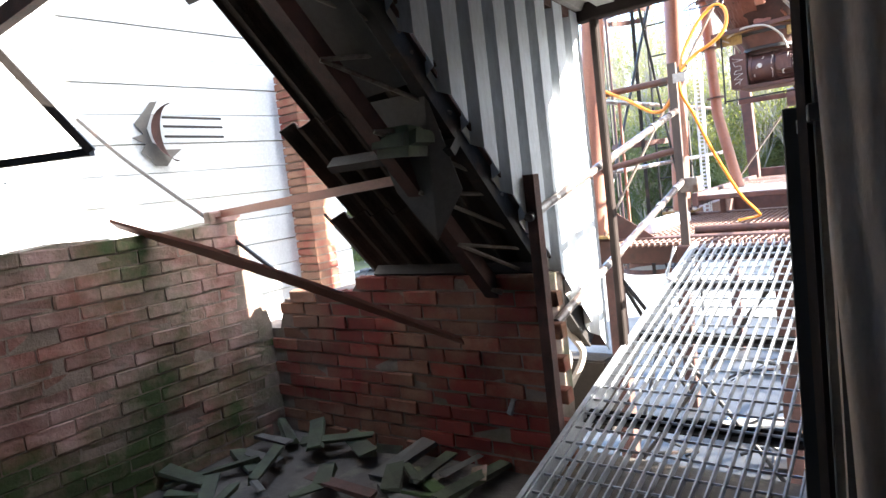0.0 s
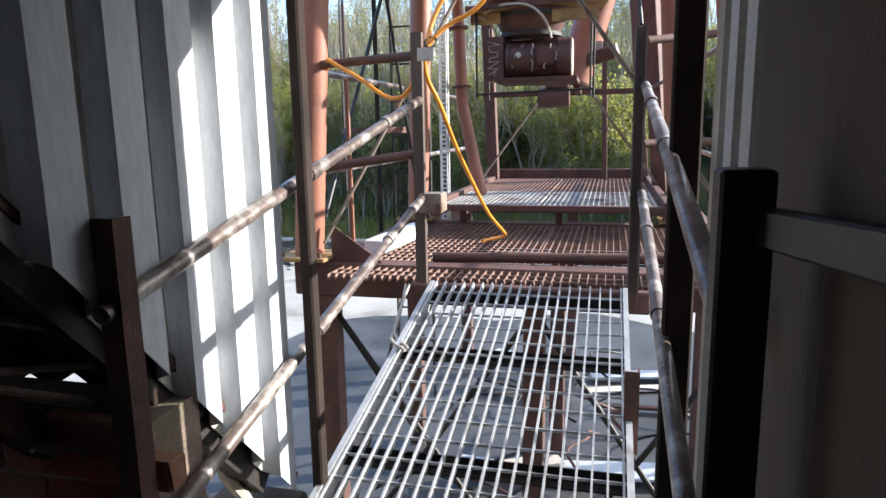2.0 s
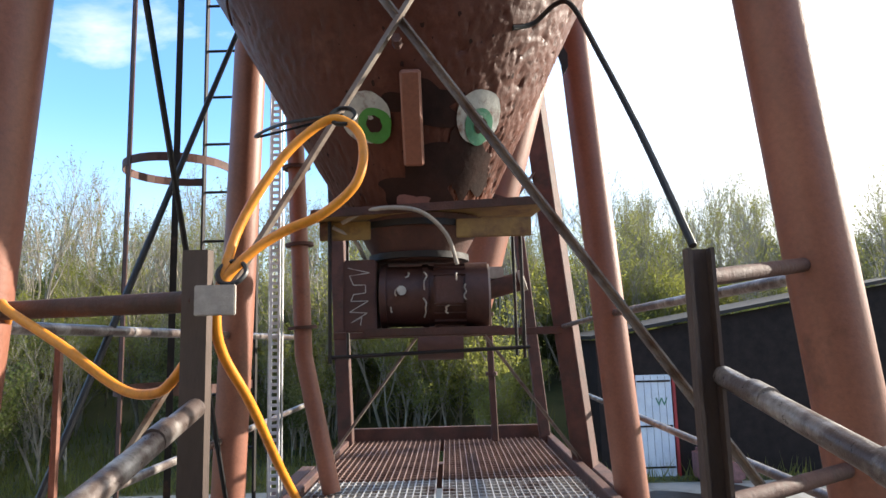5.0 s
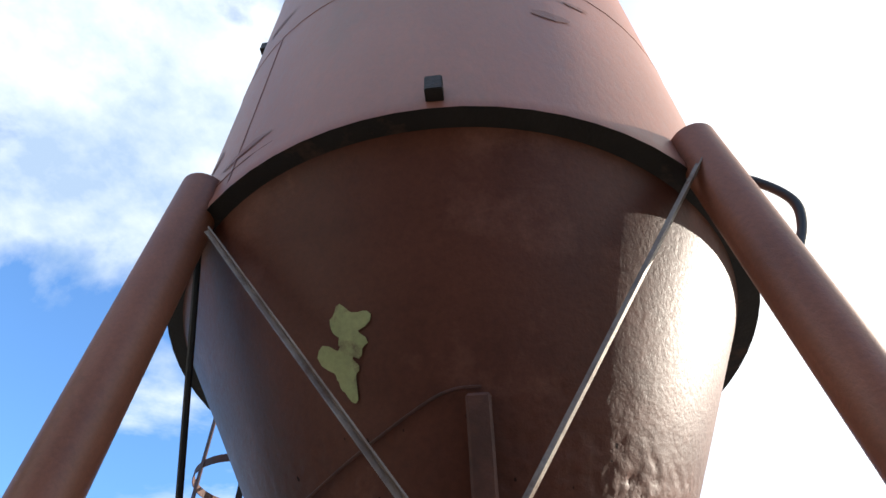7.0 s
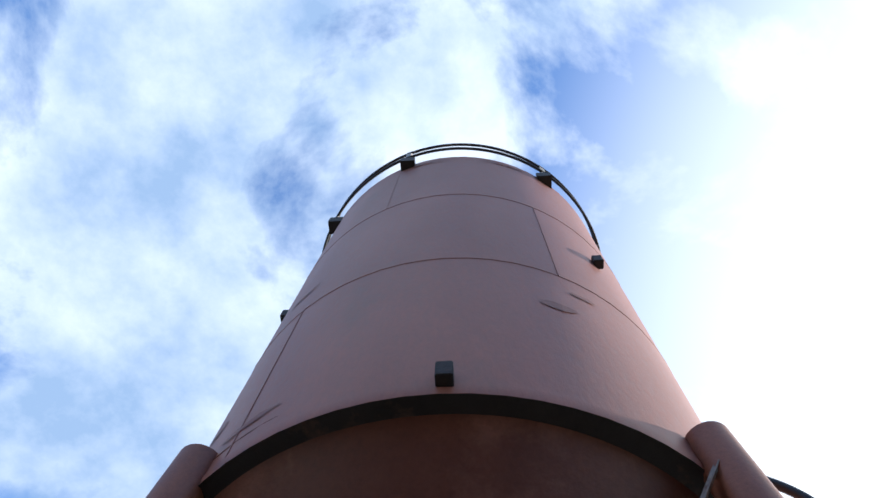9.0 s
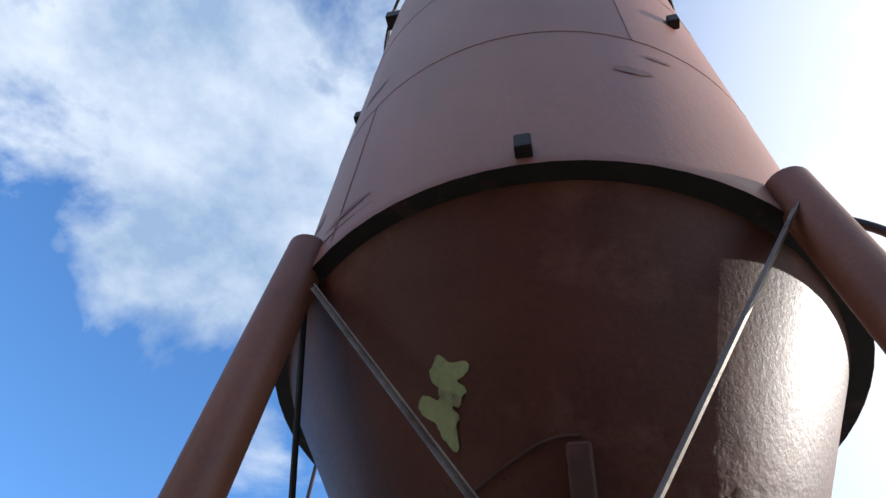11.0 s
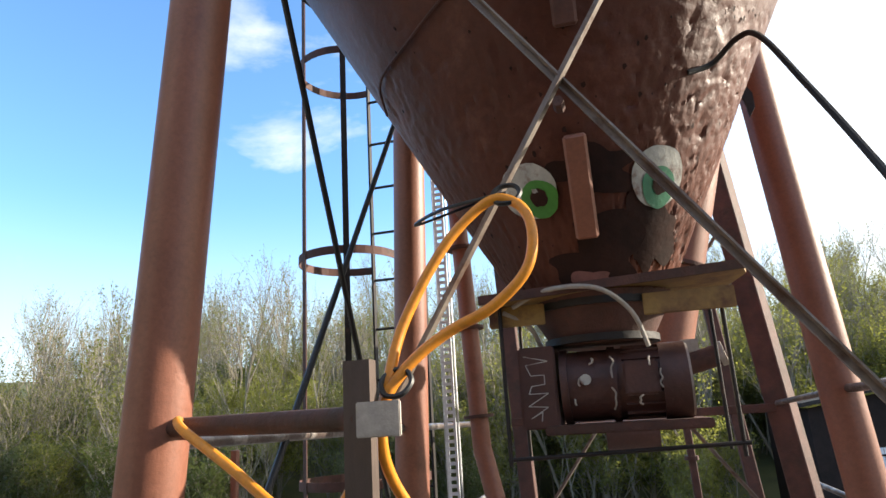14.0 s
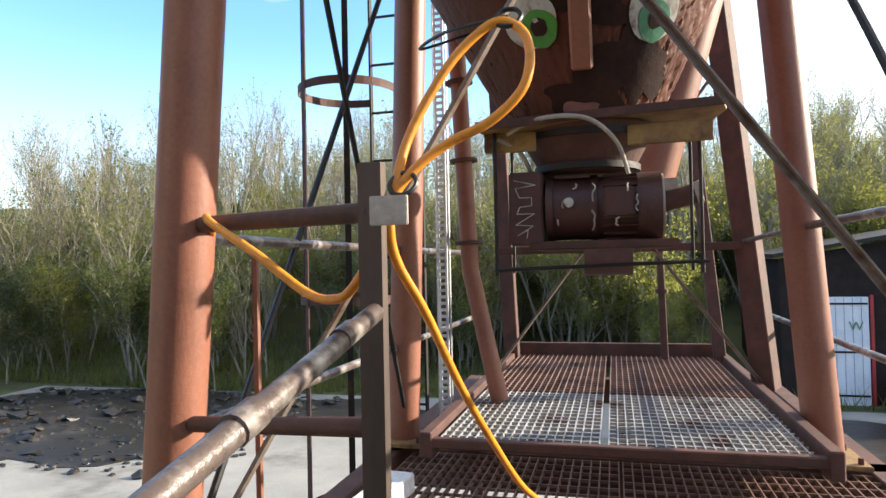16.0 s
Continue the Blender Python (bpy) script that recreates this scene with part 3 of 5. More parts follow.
for i in range(11):
    f0, f1 = i / 11, (i + 0.5) / 11
    bm = B()
    p, q = ta.lerp(tb, f0 + 0.02) , ra.lerp(rb, min(f1, 1))
    tube(bm, p, q, 0.009, seg=6)
    part("web_rod", bm, M_BRACE, rafter)
    bm = B()
    tube(bm, q, ta.lerp(tb, min(f0 + 0.09, 1)), 0.009, seg=6)
    part("web_rod", bm, M_BRACE, rafter)
# flashing strip along the slope, and the dirty sill below it
bm = B()
plate(bm, [(-0.60, -1.36, -0.36), (-0.60, -3.3, diag(-3.3) - 0.02), (-0.72, -3.3, diag(-3.3) - 0.02), (-0.72, -1.36, -0.36)], 0.012, (0, 1, 0.9))
solo("flashing", bm, M_RUST, "rusty steel flashing strip along the roof slope", "flashing")
bm = B()
slab(bm, (-0.86, -1.52, FZ), (-0.56, -1.36, -0.40), 0.01)
solo("concrete_pier", bm, M_DKPLASTER, "dark stained concrete pier beside the gangway", "pier")

# dark board added over the south end of the east sheet wall
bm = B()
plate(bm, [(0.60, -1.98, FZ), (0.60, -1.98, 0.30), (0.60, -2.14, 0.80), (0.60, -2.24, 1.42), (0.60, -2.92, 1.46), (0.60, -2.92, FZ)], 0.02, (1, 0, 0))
solo("sooty_board", bm, M_POST, "dark brown board over the end of the sheet wall", "board")
# door frame of the enclosure
frame_thing = thing("door_frame", (0, -1.42, -0.4), "brown painted steel frame of the enclosure's open end", "door frame")
for nm, p0, p1, w, h in (("jamb", (-0.485, -1.42, -0.36), (-0.485, -1.42, 1.42), 0.036, 0.05), ("jamb", (0.575, -1.42, -2.1), (0.575, -1.42, 1.42), 0.075, 0.05),
                         ("head", (-0.62, -1.42, 1.40), (0.72, -1.42, 1.42), 0.07, 0.09)):
    bm = B()
    bar(bm, p0, p1, w, h, bevel=0.006)
    part(nm, bm, M_SHED, frame_thing)
bm = B()
bar(bm, (-0.59, -1.42, 1.40), (-0.59, -3.2, 1.575), 0.05, 0.07)
solo("eaves_beam", bm, M_RUST, "rusty steel beam between sheet wall and roof", "beam")
bm = B()
bar(bm, (0.615, -1.42, 1.40), (0.615, -2.96, 1.555), 0.03, 0.06)
solo("eaves_beam", bm, M_RUST, "rusty steel beam along the grey sheet wall", "beam")
bm = B()
rows = []
for i in range(41):
    f = i / 40
    z = FZ + (1.60 - FZ) * f
    row = []
    for k in range(29):
        a = radians(100 + 200 * k / 28)
        r = 0.055 + 0.05 * f + 0.010 * math.sin(5 * a + 2.2 * z) + 0.008 * noise.noise(Vector((math.cos(a) * 2, math.sin(a) * 2, z * 2.2)))
        row.append(bm.verts.new((0.745 + r * math.cos(a), -3.02 + r * math.sin(a), z)))
    rows.append(row)
for A, C in zip(rows, rows[1:]):
    for k in range(28):
        bm.faces.new((A[k], A[k + 1], C[k + 1], C[k]))
bmesh.ops.solidify(bm, geom=bm.faces[:], thickness=0.006)
solo("hanging_tarp", bm, M_TARP, "stained beige tarpaulin hanging in folds at the wall's end", "tarpaulin", smooth=True)

# ---- gangway ----
RZ = 0.24


def rz(y):
    return RZ * y


gang = thing("gangway", (0, -1.45, rz(-1.45) - 0.1), "galvanised steel grating gangway sloping up to the platform", "gangway")
Y0, Y1 = -3.15, 0.0
UPR = Vector((0, -RZ, 1)).normalized()
for x in (-0.49, 0.49):
    bm = B()
    channel(bm, (x, Y0, rz(Y0) - 0.045), (x, Y1, rz(Y1) - 0.045), 0.022, 0.13, 0.006, UPR, 1 if x < 0 else -1)
    part("stringer", bm, M_RAMP, gang)
me = None
for i in range(20):
    x = -0.46 + i * 0.0484
    if me is None:
        bm = B()
        bar(bm, (0, Y0, rz(Y0)), (0, Y1, rz(Y1)), 0.0065, 0.032, UPR)
        me = mesh_of(bm, "bearing_bar", M_RAMP)
    ob = part("bearing_bar", me, None, gang)
    ob.location = ob.location + Vector((x, 0, 0))
me = None
for i in range(30):
    y = Y0 + 0.06 + i * 0.107
    if y > -0.01:
        break
    if me is None:
        bm = B()
        bar(bm, (-0.485, 0, 0.001), (0.485, 0, 0.001), 0.006, 0.010)
        me = mesh_of(bm, "cross_bar", M_RAMP)
    ob = part("cross_bar", me, None, gang)
    ob.location = ob.location + Vector((0, y, rz(y)))
for y in (-2.9, -1.95, -1.2, -0.55, -0.06):
    bm = B()
    angle(bm, (-0.48, y, rz(y) - 0.07), (0.48, y, rz(y) - 0.07), 0.05, 0.006)
    part("bearer", bm, M_DARK, gang)

# ramp handrails
for side, x, y_end, heads in ((-1, -0.54, -2.2, ((0.928, 0.220), (0.435, 0.240))), (1, 0.54, -2.3, ((0.965, 0.186), (0.472, 0.180)))):
    hr = thing("handrail", (x, -1.1, rz(-1.1)), "worn tubular handrail along the gangway, paint rubbed bare", "handrail", group="gangway handrails")
    for nm, (h, g) in zip(("top_rail", "knee_rail"), heads):
        bm = B()
        ye = y_end if nm == "top_rail" or side > 0 else y_end + 0.15
        sweep(bm, [(x, 0.02, h), (x, ye * 0.5, h + g * ye * 0.5), (x, ye, h + g * ye)], 0.021, 12)
        part(nm, bm, M_RAIL, hr, smooth=True)
        for y in (-0.14, -0.5, -1.25):
            bm = B()
            tube(bm, (x, y - 0.03, h + g * (y - 0.03)), (x, y + 0.03, h + g * (y + 0.03)), 0.0255 if y < -0.2 else 0.023, seg=12)
            part("coupling", bm, M_RAIL, hr, smooth=True)
    for y in ((-1.0,) if side > 0 else ()) + ((y_end + 0.02,) if side < 0 else ()):
        bm = B()
        angle(bm, (x - 0.03 * side, y, rz(y) - 0.1), (x - 0.03 * side, y, rz(y) + 1.15 if side < 0 else rz(y) + 0.2), 0.05, 0.006)
        part("upright", bm, M_RUST, hr)

# end posts of the gangway
for x, tz, lab in ((-0.56, 1.26, "dark steel post with a pale clamp plate"), (0.515, 1.23, "dark steel post at the gangway's top end")):
    pt = thing("end_post", (x, 0.05, -0.1), lab, "post", group="gangway end posts")
    bm = B()
    s = 1 if x < 0 else -1
    channel(bm, (x, 0.05, -0.12), (x, 0.05, tz), 0.035, 0.055, 0.008, (1, 0, 0), s)
    part("upright", bm, M_OLDST, pt)
    if x < 0:
        bm = B()
        slab(bm, (-0.54, -0.004, 1.115), (-0.455, 0.006, 1.178), 0.002)
        part("clamp_plate", bm, M_PALE, pt, "pale grey clamp plate")
        bm = B()
        slab(bm, (-0.56, 0.03, 0.36), (-0.44, 0.16, 0.46), 0.004)
        part("bracket", bm, M_BRACE, pt)

# gate post with its dark arm
gp = thing("gate_post", (0.528, -2.46, -0.65), "black square steel gate post with a short arm", "gate post")
bm = B()
bar(bm, (0.528, -2.46, rz(-2.46) - 0.05), (0.528, -2.46, 0.735), 0.055, 0.055, bevel=0.004)
part("upright", bm, M_BLACK, gp)
bm = B()
bar(bm, (0.545, -2.46, 0.675), (0.64, -2.96, 0.70), 0.026, 0.04, bevel=0.003)
part("arm", bm, M_BLACK, gp)

# ---- tower ----
AX, AY = -0.19, 1.29
R, ZR, ZT = 1.285, 3.30, 7.05
LEGS = (("front west", (-1.375, 0.42, 0.05), (-1.10, 0.36, 3.46)), ("front east", (1.10, 0.42, 0.05), (0.745, 0.36, 3.46)),
        ("rear west", (-1.215, 2.25, 0.05), (-1.08, 2.20, 3.46)), ("rear east", (0.935, 2.27, 0.05), (0.69, 2.20, 3.46)))
tower = thing("silo", (AX, AY, 0.05), "tall rust-red steel silo with a conical hopper on pipe legs", "silo")
for _, p0, p1 in LEGS:
    bm = B()
    tube(bm, p0, p1, 0.088, 0.088, 24)
    leg = part("leg", bm, M_LEG, tower, "red oxide painted pipe leg", True)
    bm = B()
    x, y, z = p0
    slab(bm, (x - 0.16, y - 0.16, z - 0.022), (x + 0.16, y + 0.16, z), 0.003)
    part("foot_plate", bm, M_YELLOW, leg, "yellowed steel foot plate")
    for a, b in ((-1, -1), (1, -1), (1, 1), (-1, 1)):
        bm = B()
        tube(bm, (x + a * 0.12, y + b * 0.12, z - 0.01), (x + a * 0.12, y + b * 0.12, z + 0.03), 0.014, seg=6)
        part("bolt", bm, M_RUST, leg)


def revolve(bm, prof, seg=72):
    rings = []
    for r, z in prof:
        rings.append([bm.verts.new((AX + r * math.sin(2 * math.pi * i / seg), AY - r * math.cos(2 * math.pi * i / seg), z)) for i in range(seg)])
    for P, Q in zip(rings, rings[1:]):
        for i in range(seg):
            bm.faces.new((P[i], P[(i + 1) % seg], Q[(i + 1) % seg], Q[i]))
    return rings


HR0, HZ0, HR1, HZ1 = 0.255, 1.50, 1.215, 3.30


def hop_r(z):
    return HR0 + (HR1 - HR0) * (z - HZ0) / (HZ1 - HZ0)


def hop_x(z):
    """The cone hangs a little out of line with the shell."""
    return -0.14 - 0.035 * (z - 1.5)


bm = B()
rr = revolve(bm, [(R - 0.02, ZR + 0.16), (R - 0.02, ZR - 0.01), (R, ZR - 0.01), (R + 0.004, ZR + 0.02), (R, ZR + 0.05), (R, ZT), (R - 0.02, ZT + 0.02)])
bm.faces.new(rr[-1])
shell = part("shell", bm, M_SILO, tower, "dull pink-brown painted cylinder", True)
# flat dark ring stands in for the shade below the rim
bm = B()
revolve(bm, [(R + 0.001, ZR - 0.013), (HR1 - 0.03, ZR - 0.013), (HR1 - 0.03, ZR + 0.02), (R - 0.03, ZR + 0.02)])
part("rim_underside", bm, M_DARK, shell, "dark ring, shade under the rim put into its colour")
for z in (4.54, 5.79):
    bm = B()
    revolve(bm, [(R - 0.001, z - 0.005), (R + 0.003, z), (R - 0.001, z + 0.005)])
    part("weld_seam", bm, M_LEG, shell)
for a, z0, z1 in ((-36, ZR + 0.02, 4.53), (26, 4.55, 5.78), (-58, 4.55, 5.78), (-20, 5.8, ZT), (70, ZR, 4.53)):
    d = Vector((math.sin(radians(a)), -math.cos(radians(a)), 0))
    c = Vector((AX, AY, 0)) + d * R
    bm = B()
    bar(bm, c + Vector((0, 0, z0)), c + Vector((0, 0, z1)), 0.006, 0.005, d)
    part("weld_seam", bm, M_LEG, shell)
for a, z, w, h in ((23, 4.12, 0.07, 0.035), (-40, 4.85, 0.10, 0.025), (-33, 3.5, 0.10, 0.02), (-48, 3.75, 0.05, 0.05), (30, 4.35, 0.06, 0.02), (-8, 6.9, 0.12, 0.02), (20, 6.92, 0.14, 0.02)):
    n_ = 14
    bm = B()
    c0 = None
    ring = []
    for i in range(n_):
        e = 1 + 0.5 * noise.noise(Vector((a * 0.3, i * 0.9, z)))
        aa = radians(a) + w * e * math.cos(6.283 * i / n_)
        zz = z + h * e * math.sin(6.283 * i / n_)
        ring.append(bm.verts.new((AX + (R + 0.003) * math.sin(aa), AY - (R + 0.003) * math.cos(aa), zz)))
    bm.faces.new(ring)
    part("rust_stain", bm, M_LEG, shell)
# hopper, dented all over its lower half
bm = B()
seg, rows = 320, 170
rings = []
for j in range(rows + 1):
    z = HZ0 + (ZR + 0.115 - HZ0) * j / rows
    ring = []
    for i in range(seg):
        a = 2 * math.pi * i / seg
        d = Vector((math.sin(a), -math.cos(a), 0))
        q = d * 2.2 + Vector((0, 0, z * 2.2))
        dent = 0.0
        w = min(max((2.75 - z) / 0.6, 0), 1)
        v = noise.noise(q * 3.6)
        dent -= w * 0.012 * max(v - 0.22, 0) * 2
        w2 = min(max((2.60 - z) / 0.3, 0), 1)
        dent -= w2 * 0.010 * max(noise.noise(q * 6.5) - 0.28, 0) * 2
        dent -= w2 * (0.014 * max(noise.noise(q * 11 + Vector((5, 0, 0))) - 0.30, 0) + 0.008 * abs(noise.noise(q * 17))) * 2
        dent *= 0.5 + 0.35 * min(max(math.sin(a) * 1.5 + 0.3, 0), 1)
        r = hop_r(z) + dent + 0.004 * noise.noise(q * 0.9)
        ring.append(bm.verts.new((hop_x(z) + r * math.sin(a), AY - r * math.cos(a), z)))
    rings.append(ring)
for P, Q in zip(rings, rings[1:]):
    for i in range(seg):
        bm.faces.new((P[i], P[(i + 1) % seg], Q[(i + 1) % seg], Q[i]))
hopper = part("hopper", bm, M_HOPPER, tower, "dented hopper cone, paint darkened for shade, sprayed over", True)


def on_cone(az, z, off=0.006):
    a = radians(az)
    r = hop_r(z) + off
    return Vector((hop_x(z) + r * math.sin(a), AY - r * math.cos(a), z))


def daub(name, az, z, wa, hz, mat, off, parent, rough=0.0, seed=1, label="", n=28):
    """A thin patch of paint that lies on the cone, about wa degrees by hz metres."""
    rnd = random.Random(seed)
    edge = [1 + rough * noise.noise(Vector((math.cos(6.283 * i / n) * 1.7 + seed, math.sin(6.283 * i / n) * 1.7, seed * 3.1))) * 2 for i in range(n)]
    bm = B()
    c = bm.verts.new(on_cone(az, z, off))
    last = None
    for f in (0.35, 0.7, 1.0):
        ring = [bm.verts.new(on_cone(az + wa / 2 * f * edge[i] * math.cos(6.283 * i / n), z + hz / 2 * f * edge[i] * math.sin(6.283 * i / n), off)) for i in range(n)]
        for i in range(n):
            if last is None:
                bm.faces.new((c, ring[i], ring[(i + 1) % n]))
            else:
                bm.faces.new((last[i], ring[i], ring[(i + 1) % n], last[(i + 1) % n]))
        last = ring
    return part(name, bm, mat, parent, label, True)


daub("paint_mark", 4, 1.62, 58, 0.22, M_BLACKP, 0.004, hopper, 0.45, 4, "black sprayed smear", 56)
daub("paint_mark", 38, 1.68, 34, 0.24, M_BLACKP, 0.003, hopper, 0.45, 5, "black sprayed smear", 56)
daub("paint_mark", 8, 1.86, 30, 0.13, M_BLACKP, 0.0035, hopper, 0.5, 6, "black sprayed smear", 56)
daub("paint_mark", 2, 1.555, 24, 0.05, M_PINK, 0.008, hopper, 0.35, 7, "faded pink sprayed mark")
for az, z, wa, hz, m, sd in ((-18.5, 1.835, 25, 0.165, M_GREENP, 2), (37, 1.845, 25, 0.18, M_TEAL, 3)):
    eye = daub("eye_painting", az, z, wa, hz, M_WHITEP, 0.009, hopper, 0.03, sd, "white sprayed eye on the hopper")
    ia = az + (4 if az < 0 else 0.5)
    daub("iris", ia, z - 0.03, wa * 0.66, hz * 0.68, m, 0.012, hopper, 0.05, sd + 9, "green sprayed iris")
    daub("pupil", ia, z - 0.025, wa * 0.30, hz * 0.32, M_BLACKP, 0.015, hopper, 0.12, sd + 19, "black sprayed pupil")
    daub("highlight", ia - 1, z - 0.005, wa * 0.10, hz * 0.09, M_WHITEP, 0.018, hopper, 0.2, sd + 29)
daub("bare_patch", -18.8, 2.735, 8, 0.13, M_LICHEN, 0.006, hopper, 0.5, 11, "flaked pale green patch", 36)
daub("bare_patch", -21.4, 2.65, 7, 0.16, M_LICHEN, 0.007, hopper, 0.55, 12, "flaked pale green patch", 36)
# small dark patches laid on the cone for its pits
rp = random.Random(21)
bm = B()
for i in range(170):
    az, z = rp.uniform(-105, 105), 1.55 + 0.95 * rp.random() ** 1.3
    s = rp.uniform(0.002, 0.0075)
    k = 7
    wob = [s * rp.uniform(0.6, 1.3) for _ in range(k)]
    da = math.degrees(1 / hop_r(z))
    bm.faces.new([bm.verts.new(on_cone(az + da * wob[j] * math.cos(6.283 * j / k), z + wob[j] * 1.3 * math.sin(6.283 * j / k), 0.0025)) for j in range(k)])
tagged(part("paint_pits", bm, M_BLACKP, hopper, "small dark pit marks on the cone"), kind="stuff")
# curved lifting lug on the sunny side of the cone
bm = B()
lug_c = on_cone(100, 2.26, 0.0)
plate(bm, [lug_c + Vector((dx, 0, dz)) for dx, dz in ((0.0, 0.06), (0.035, 0.065), (0.055, 0.03), (0.055, -0.03), (0.03, -0.07), (0.025, -0.02), (0.015, 0.02))], 0.012, (0, 1, 0))
part("lifting_lug", bm, M_DARK, tower, "dark curved lifting lug")
# stiffener channels down the front of the cone
for z0, z1, w, az in ((2.24, 2.51, 0.072, 5), (1.67, 1.96, 0.072, 3.4)):
    a, c = on_cone(az, z0, 0.03), on_cone(az, z1, 0.03)
    bm = B()
    nn = Vector((0, -(HZ1 - HZ0), -(HR1 - HR0))).normalized()
    bar(bm, a, c, w, 0.045, nn, 0.008)
    part("stiffener", bm, M_RUST if z0 > 2 else M_LEG, tower, "folded steel stiffener on the cone")
# lug on the rim, small lugs up the shell, and the top guard hoops
for a, z in ((1, ZR + 0.07), (43, 5.22), (-66, 5.6)):
    s = Vector((AX + (R + 0.02) * math.sin(radians(a)), AY - (R + 0.02) * math.cos(radians(a)), z))
    bm = B()
    slab(bm, s - Vector((0.03, 0.03, 0.045)), s + Vector((0.03, 0.03, 0.045)), 0.004)
    part("lug", bm, M_DARK, tower)
for z in (ZT + 0.14, ZT + 0.32):
    bm = B()
    sweep(bm, [(AX + (R + 0.045) * math.sin(i * math.pi / 12), AY - (R + 0.045) * math.cos(i * math.pi / 12), z) for i in range(24)], 0.013, 6, True)
    part("guard_hoop", bm, M_DARK, tower, smooth=True)
for i in range(8):
    a = radians((-17, 37, 85, 130, 175, 220, 262, 305)[i])
    d = Vector((math.sin(a), -math.cos(a), 0))
    c = Vector((AX, AY, 0))
    bm = B()
    bar(bm, c + d * (R + 0.025) + Vector((0, 0, ZT - 0.08)), c + d * (R + 0.045) + Vector((0, 0, ZT + 0.36)), 0.05, 0.02, d)
    part("hoop_bracket", bm, M_PALE, tower)
    bm = B()
    s = c + d * (R + 0.01) + Vector((0, 0, ZT - 0.04))
    slab(bm, s - Vector((0.06, 0.06, 0.06)), s + Vector((0.06, 0.06, 0.06)))
    part("lug", bm, M_DARK, tower)
# diagonal braces
BR = (((-1.0, 0.335, 3.18), (1.06, 0.32, 0.22)), ((0.72, 0.31, 3.27), (-1.22, 0.32, 0.13)),
      ((-1.09, 0.40, 3.30), (-1.19, 2.24, 0.12)), ((-1.04, 2.20, 3.20), (-1.32, 0.44, 0.12)),
      ((-0.62, 3.12, 2.25), (0.84, 3.12, 0.24)), ((0.66, 3.14, 2.25), (-0.86, 3.14, 0.24)))
for i, (p0, p1) in enumerate(BR):
    bm = B()
    if i in (2, 3):
        tube(bm, p0, p1, 0.013, seg=8)
        part("brace", bm, M_BLACK, tower, "thin black brace rod")
    else:
        angle(bm, p0, p1, 0.020, 0.005, (0, -1, 0.3))
        part("brace", bm, M_BRACE, tower, "steel angle brace")
bm = B()
tube(bm, (-0.135, 0.285, 1.845), (-0.135, 0.33, 1.845), 0.014, seg=6)
part("brace_bolt", bm, M_RUST, tower)

# ---- platforms ----
def grating(name, x0, x1, y0, y1, z, pitch, cross, mat, label, edge=True, h=0.028):
    g = thing(name, ((x0 + x1) / 2, (y0 + y1) / 2, z - 0.03), label, "grating")
    me1 = mesh_of(bar(B(), (0, y0, z - h / 2), (0, y1, z - h / 2), 0.006, h), "bearing_bar", mat)
    me2 = mesh_of(bar(B(), (x0, 0, z - 0.008), (x1, 0, z - 0.008), 0.007, 0.014), "cross_bar", mat)
    s = x0
    while s <= x1 + 1e-6:
        ob = part("bearing_bar", me1, None, g)
        ob.location = ob.location + Vector((s, 0, 0))
        s += pitch
    s = y0 + cross / 2
    while s <= y1:
        ob = part("cross_bar", me2, None, g)
        ob.location = ob.location + Vector((0, s, 0))
        s += cross
    return g


UZ = 0.22
grating("floor_grating", -1.12, -0.04, 0.10, 2.16, 0.0, 0.045, 0.10, M_WORNR, "rust-brown steel floor grating below the silo")
grating("floor_grating", -0.02, 1.10, 0.10, 2.16, 0.0, 0.045, 0.10, M_WORNR, "rust-brown steel floor grating below the silo")
# front panels are paler: the patch of sun is put into their colour
grating("floor_grating", -0.84, -0.12, 1.66, 2.78, UZ, 0.040, 0.075, M_SUNWORN, "worn platform grating, coloured pale for the sun on it")
grating("floor_grating", -0.08, 0.74, 1.66, 2.78, UZ, 0.040, 0.075, M_SUNWORN, "worn platform grating, coloured pale for the sun on it")
grating("floor_grating", -0.84, -0.12, 2.80, 4.40, UZ, 0.040, 0.075, M_WORNR, "rust-brown steel grating of the raised platform")
grating("floor_grating", -0.08, 0.74, 2.80, 4.40, UZ, 0.040, 0.075, M_WORNR, "rust-brown steel grating of the raised platform")
base = thing("platform_frame", (0, 1.2, -0.2), "heavy rust-red steel frame carrying platform and silo", "platform frame")
for p0, p1, w, h in (((-1.45, 0.42, -0.09), (1.30, 0.42, -0.09), 0.14, 0.20), ((-1.40, 2.25, -0.09), (1.25, 2.25, -0.09), 0.14, 0.20),
                     ((-1.26, 0.4, -0.09), (-1.26, 4.5, -0.09), 0.12, 0.20), ((1.16, 0.4, -0.09), (1.16, 4.5, -0.09), 0.12, 0.20), ((-1.2, 4.5, -0.09), (1.2, 4.5, -0.09), 0.12, 0.2),
                     ((-0.62, 0.06, -0.07), (0.60, 0.06, -0.07), 0.07, 0.11)):
    bm = B()
    bar(bm, p0, p1, w, h, bevel=0.008)
    part("beam", bm, M_RUST, base)
bm = B()
tube(bm, (-0.62, 0.53, 0.032), (1.12, 0.70, 0.035), 0.031, seg=14)
part("cross_pipe", bm, M_RUST, base, "rusty pipe lying across the grating", True)
for x in (-0.80, 0.0, 0.70):
    bm = B()
    bar(bm, (x, 2.2, 0.012), (x, 2.2, UZ - 0.03), 0.05, 0.05, (0, 1, 0))
    part("stub_post", bm, M_RUST, base)
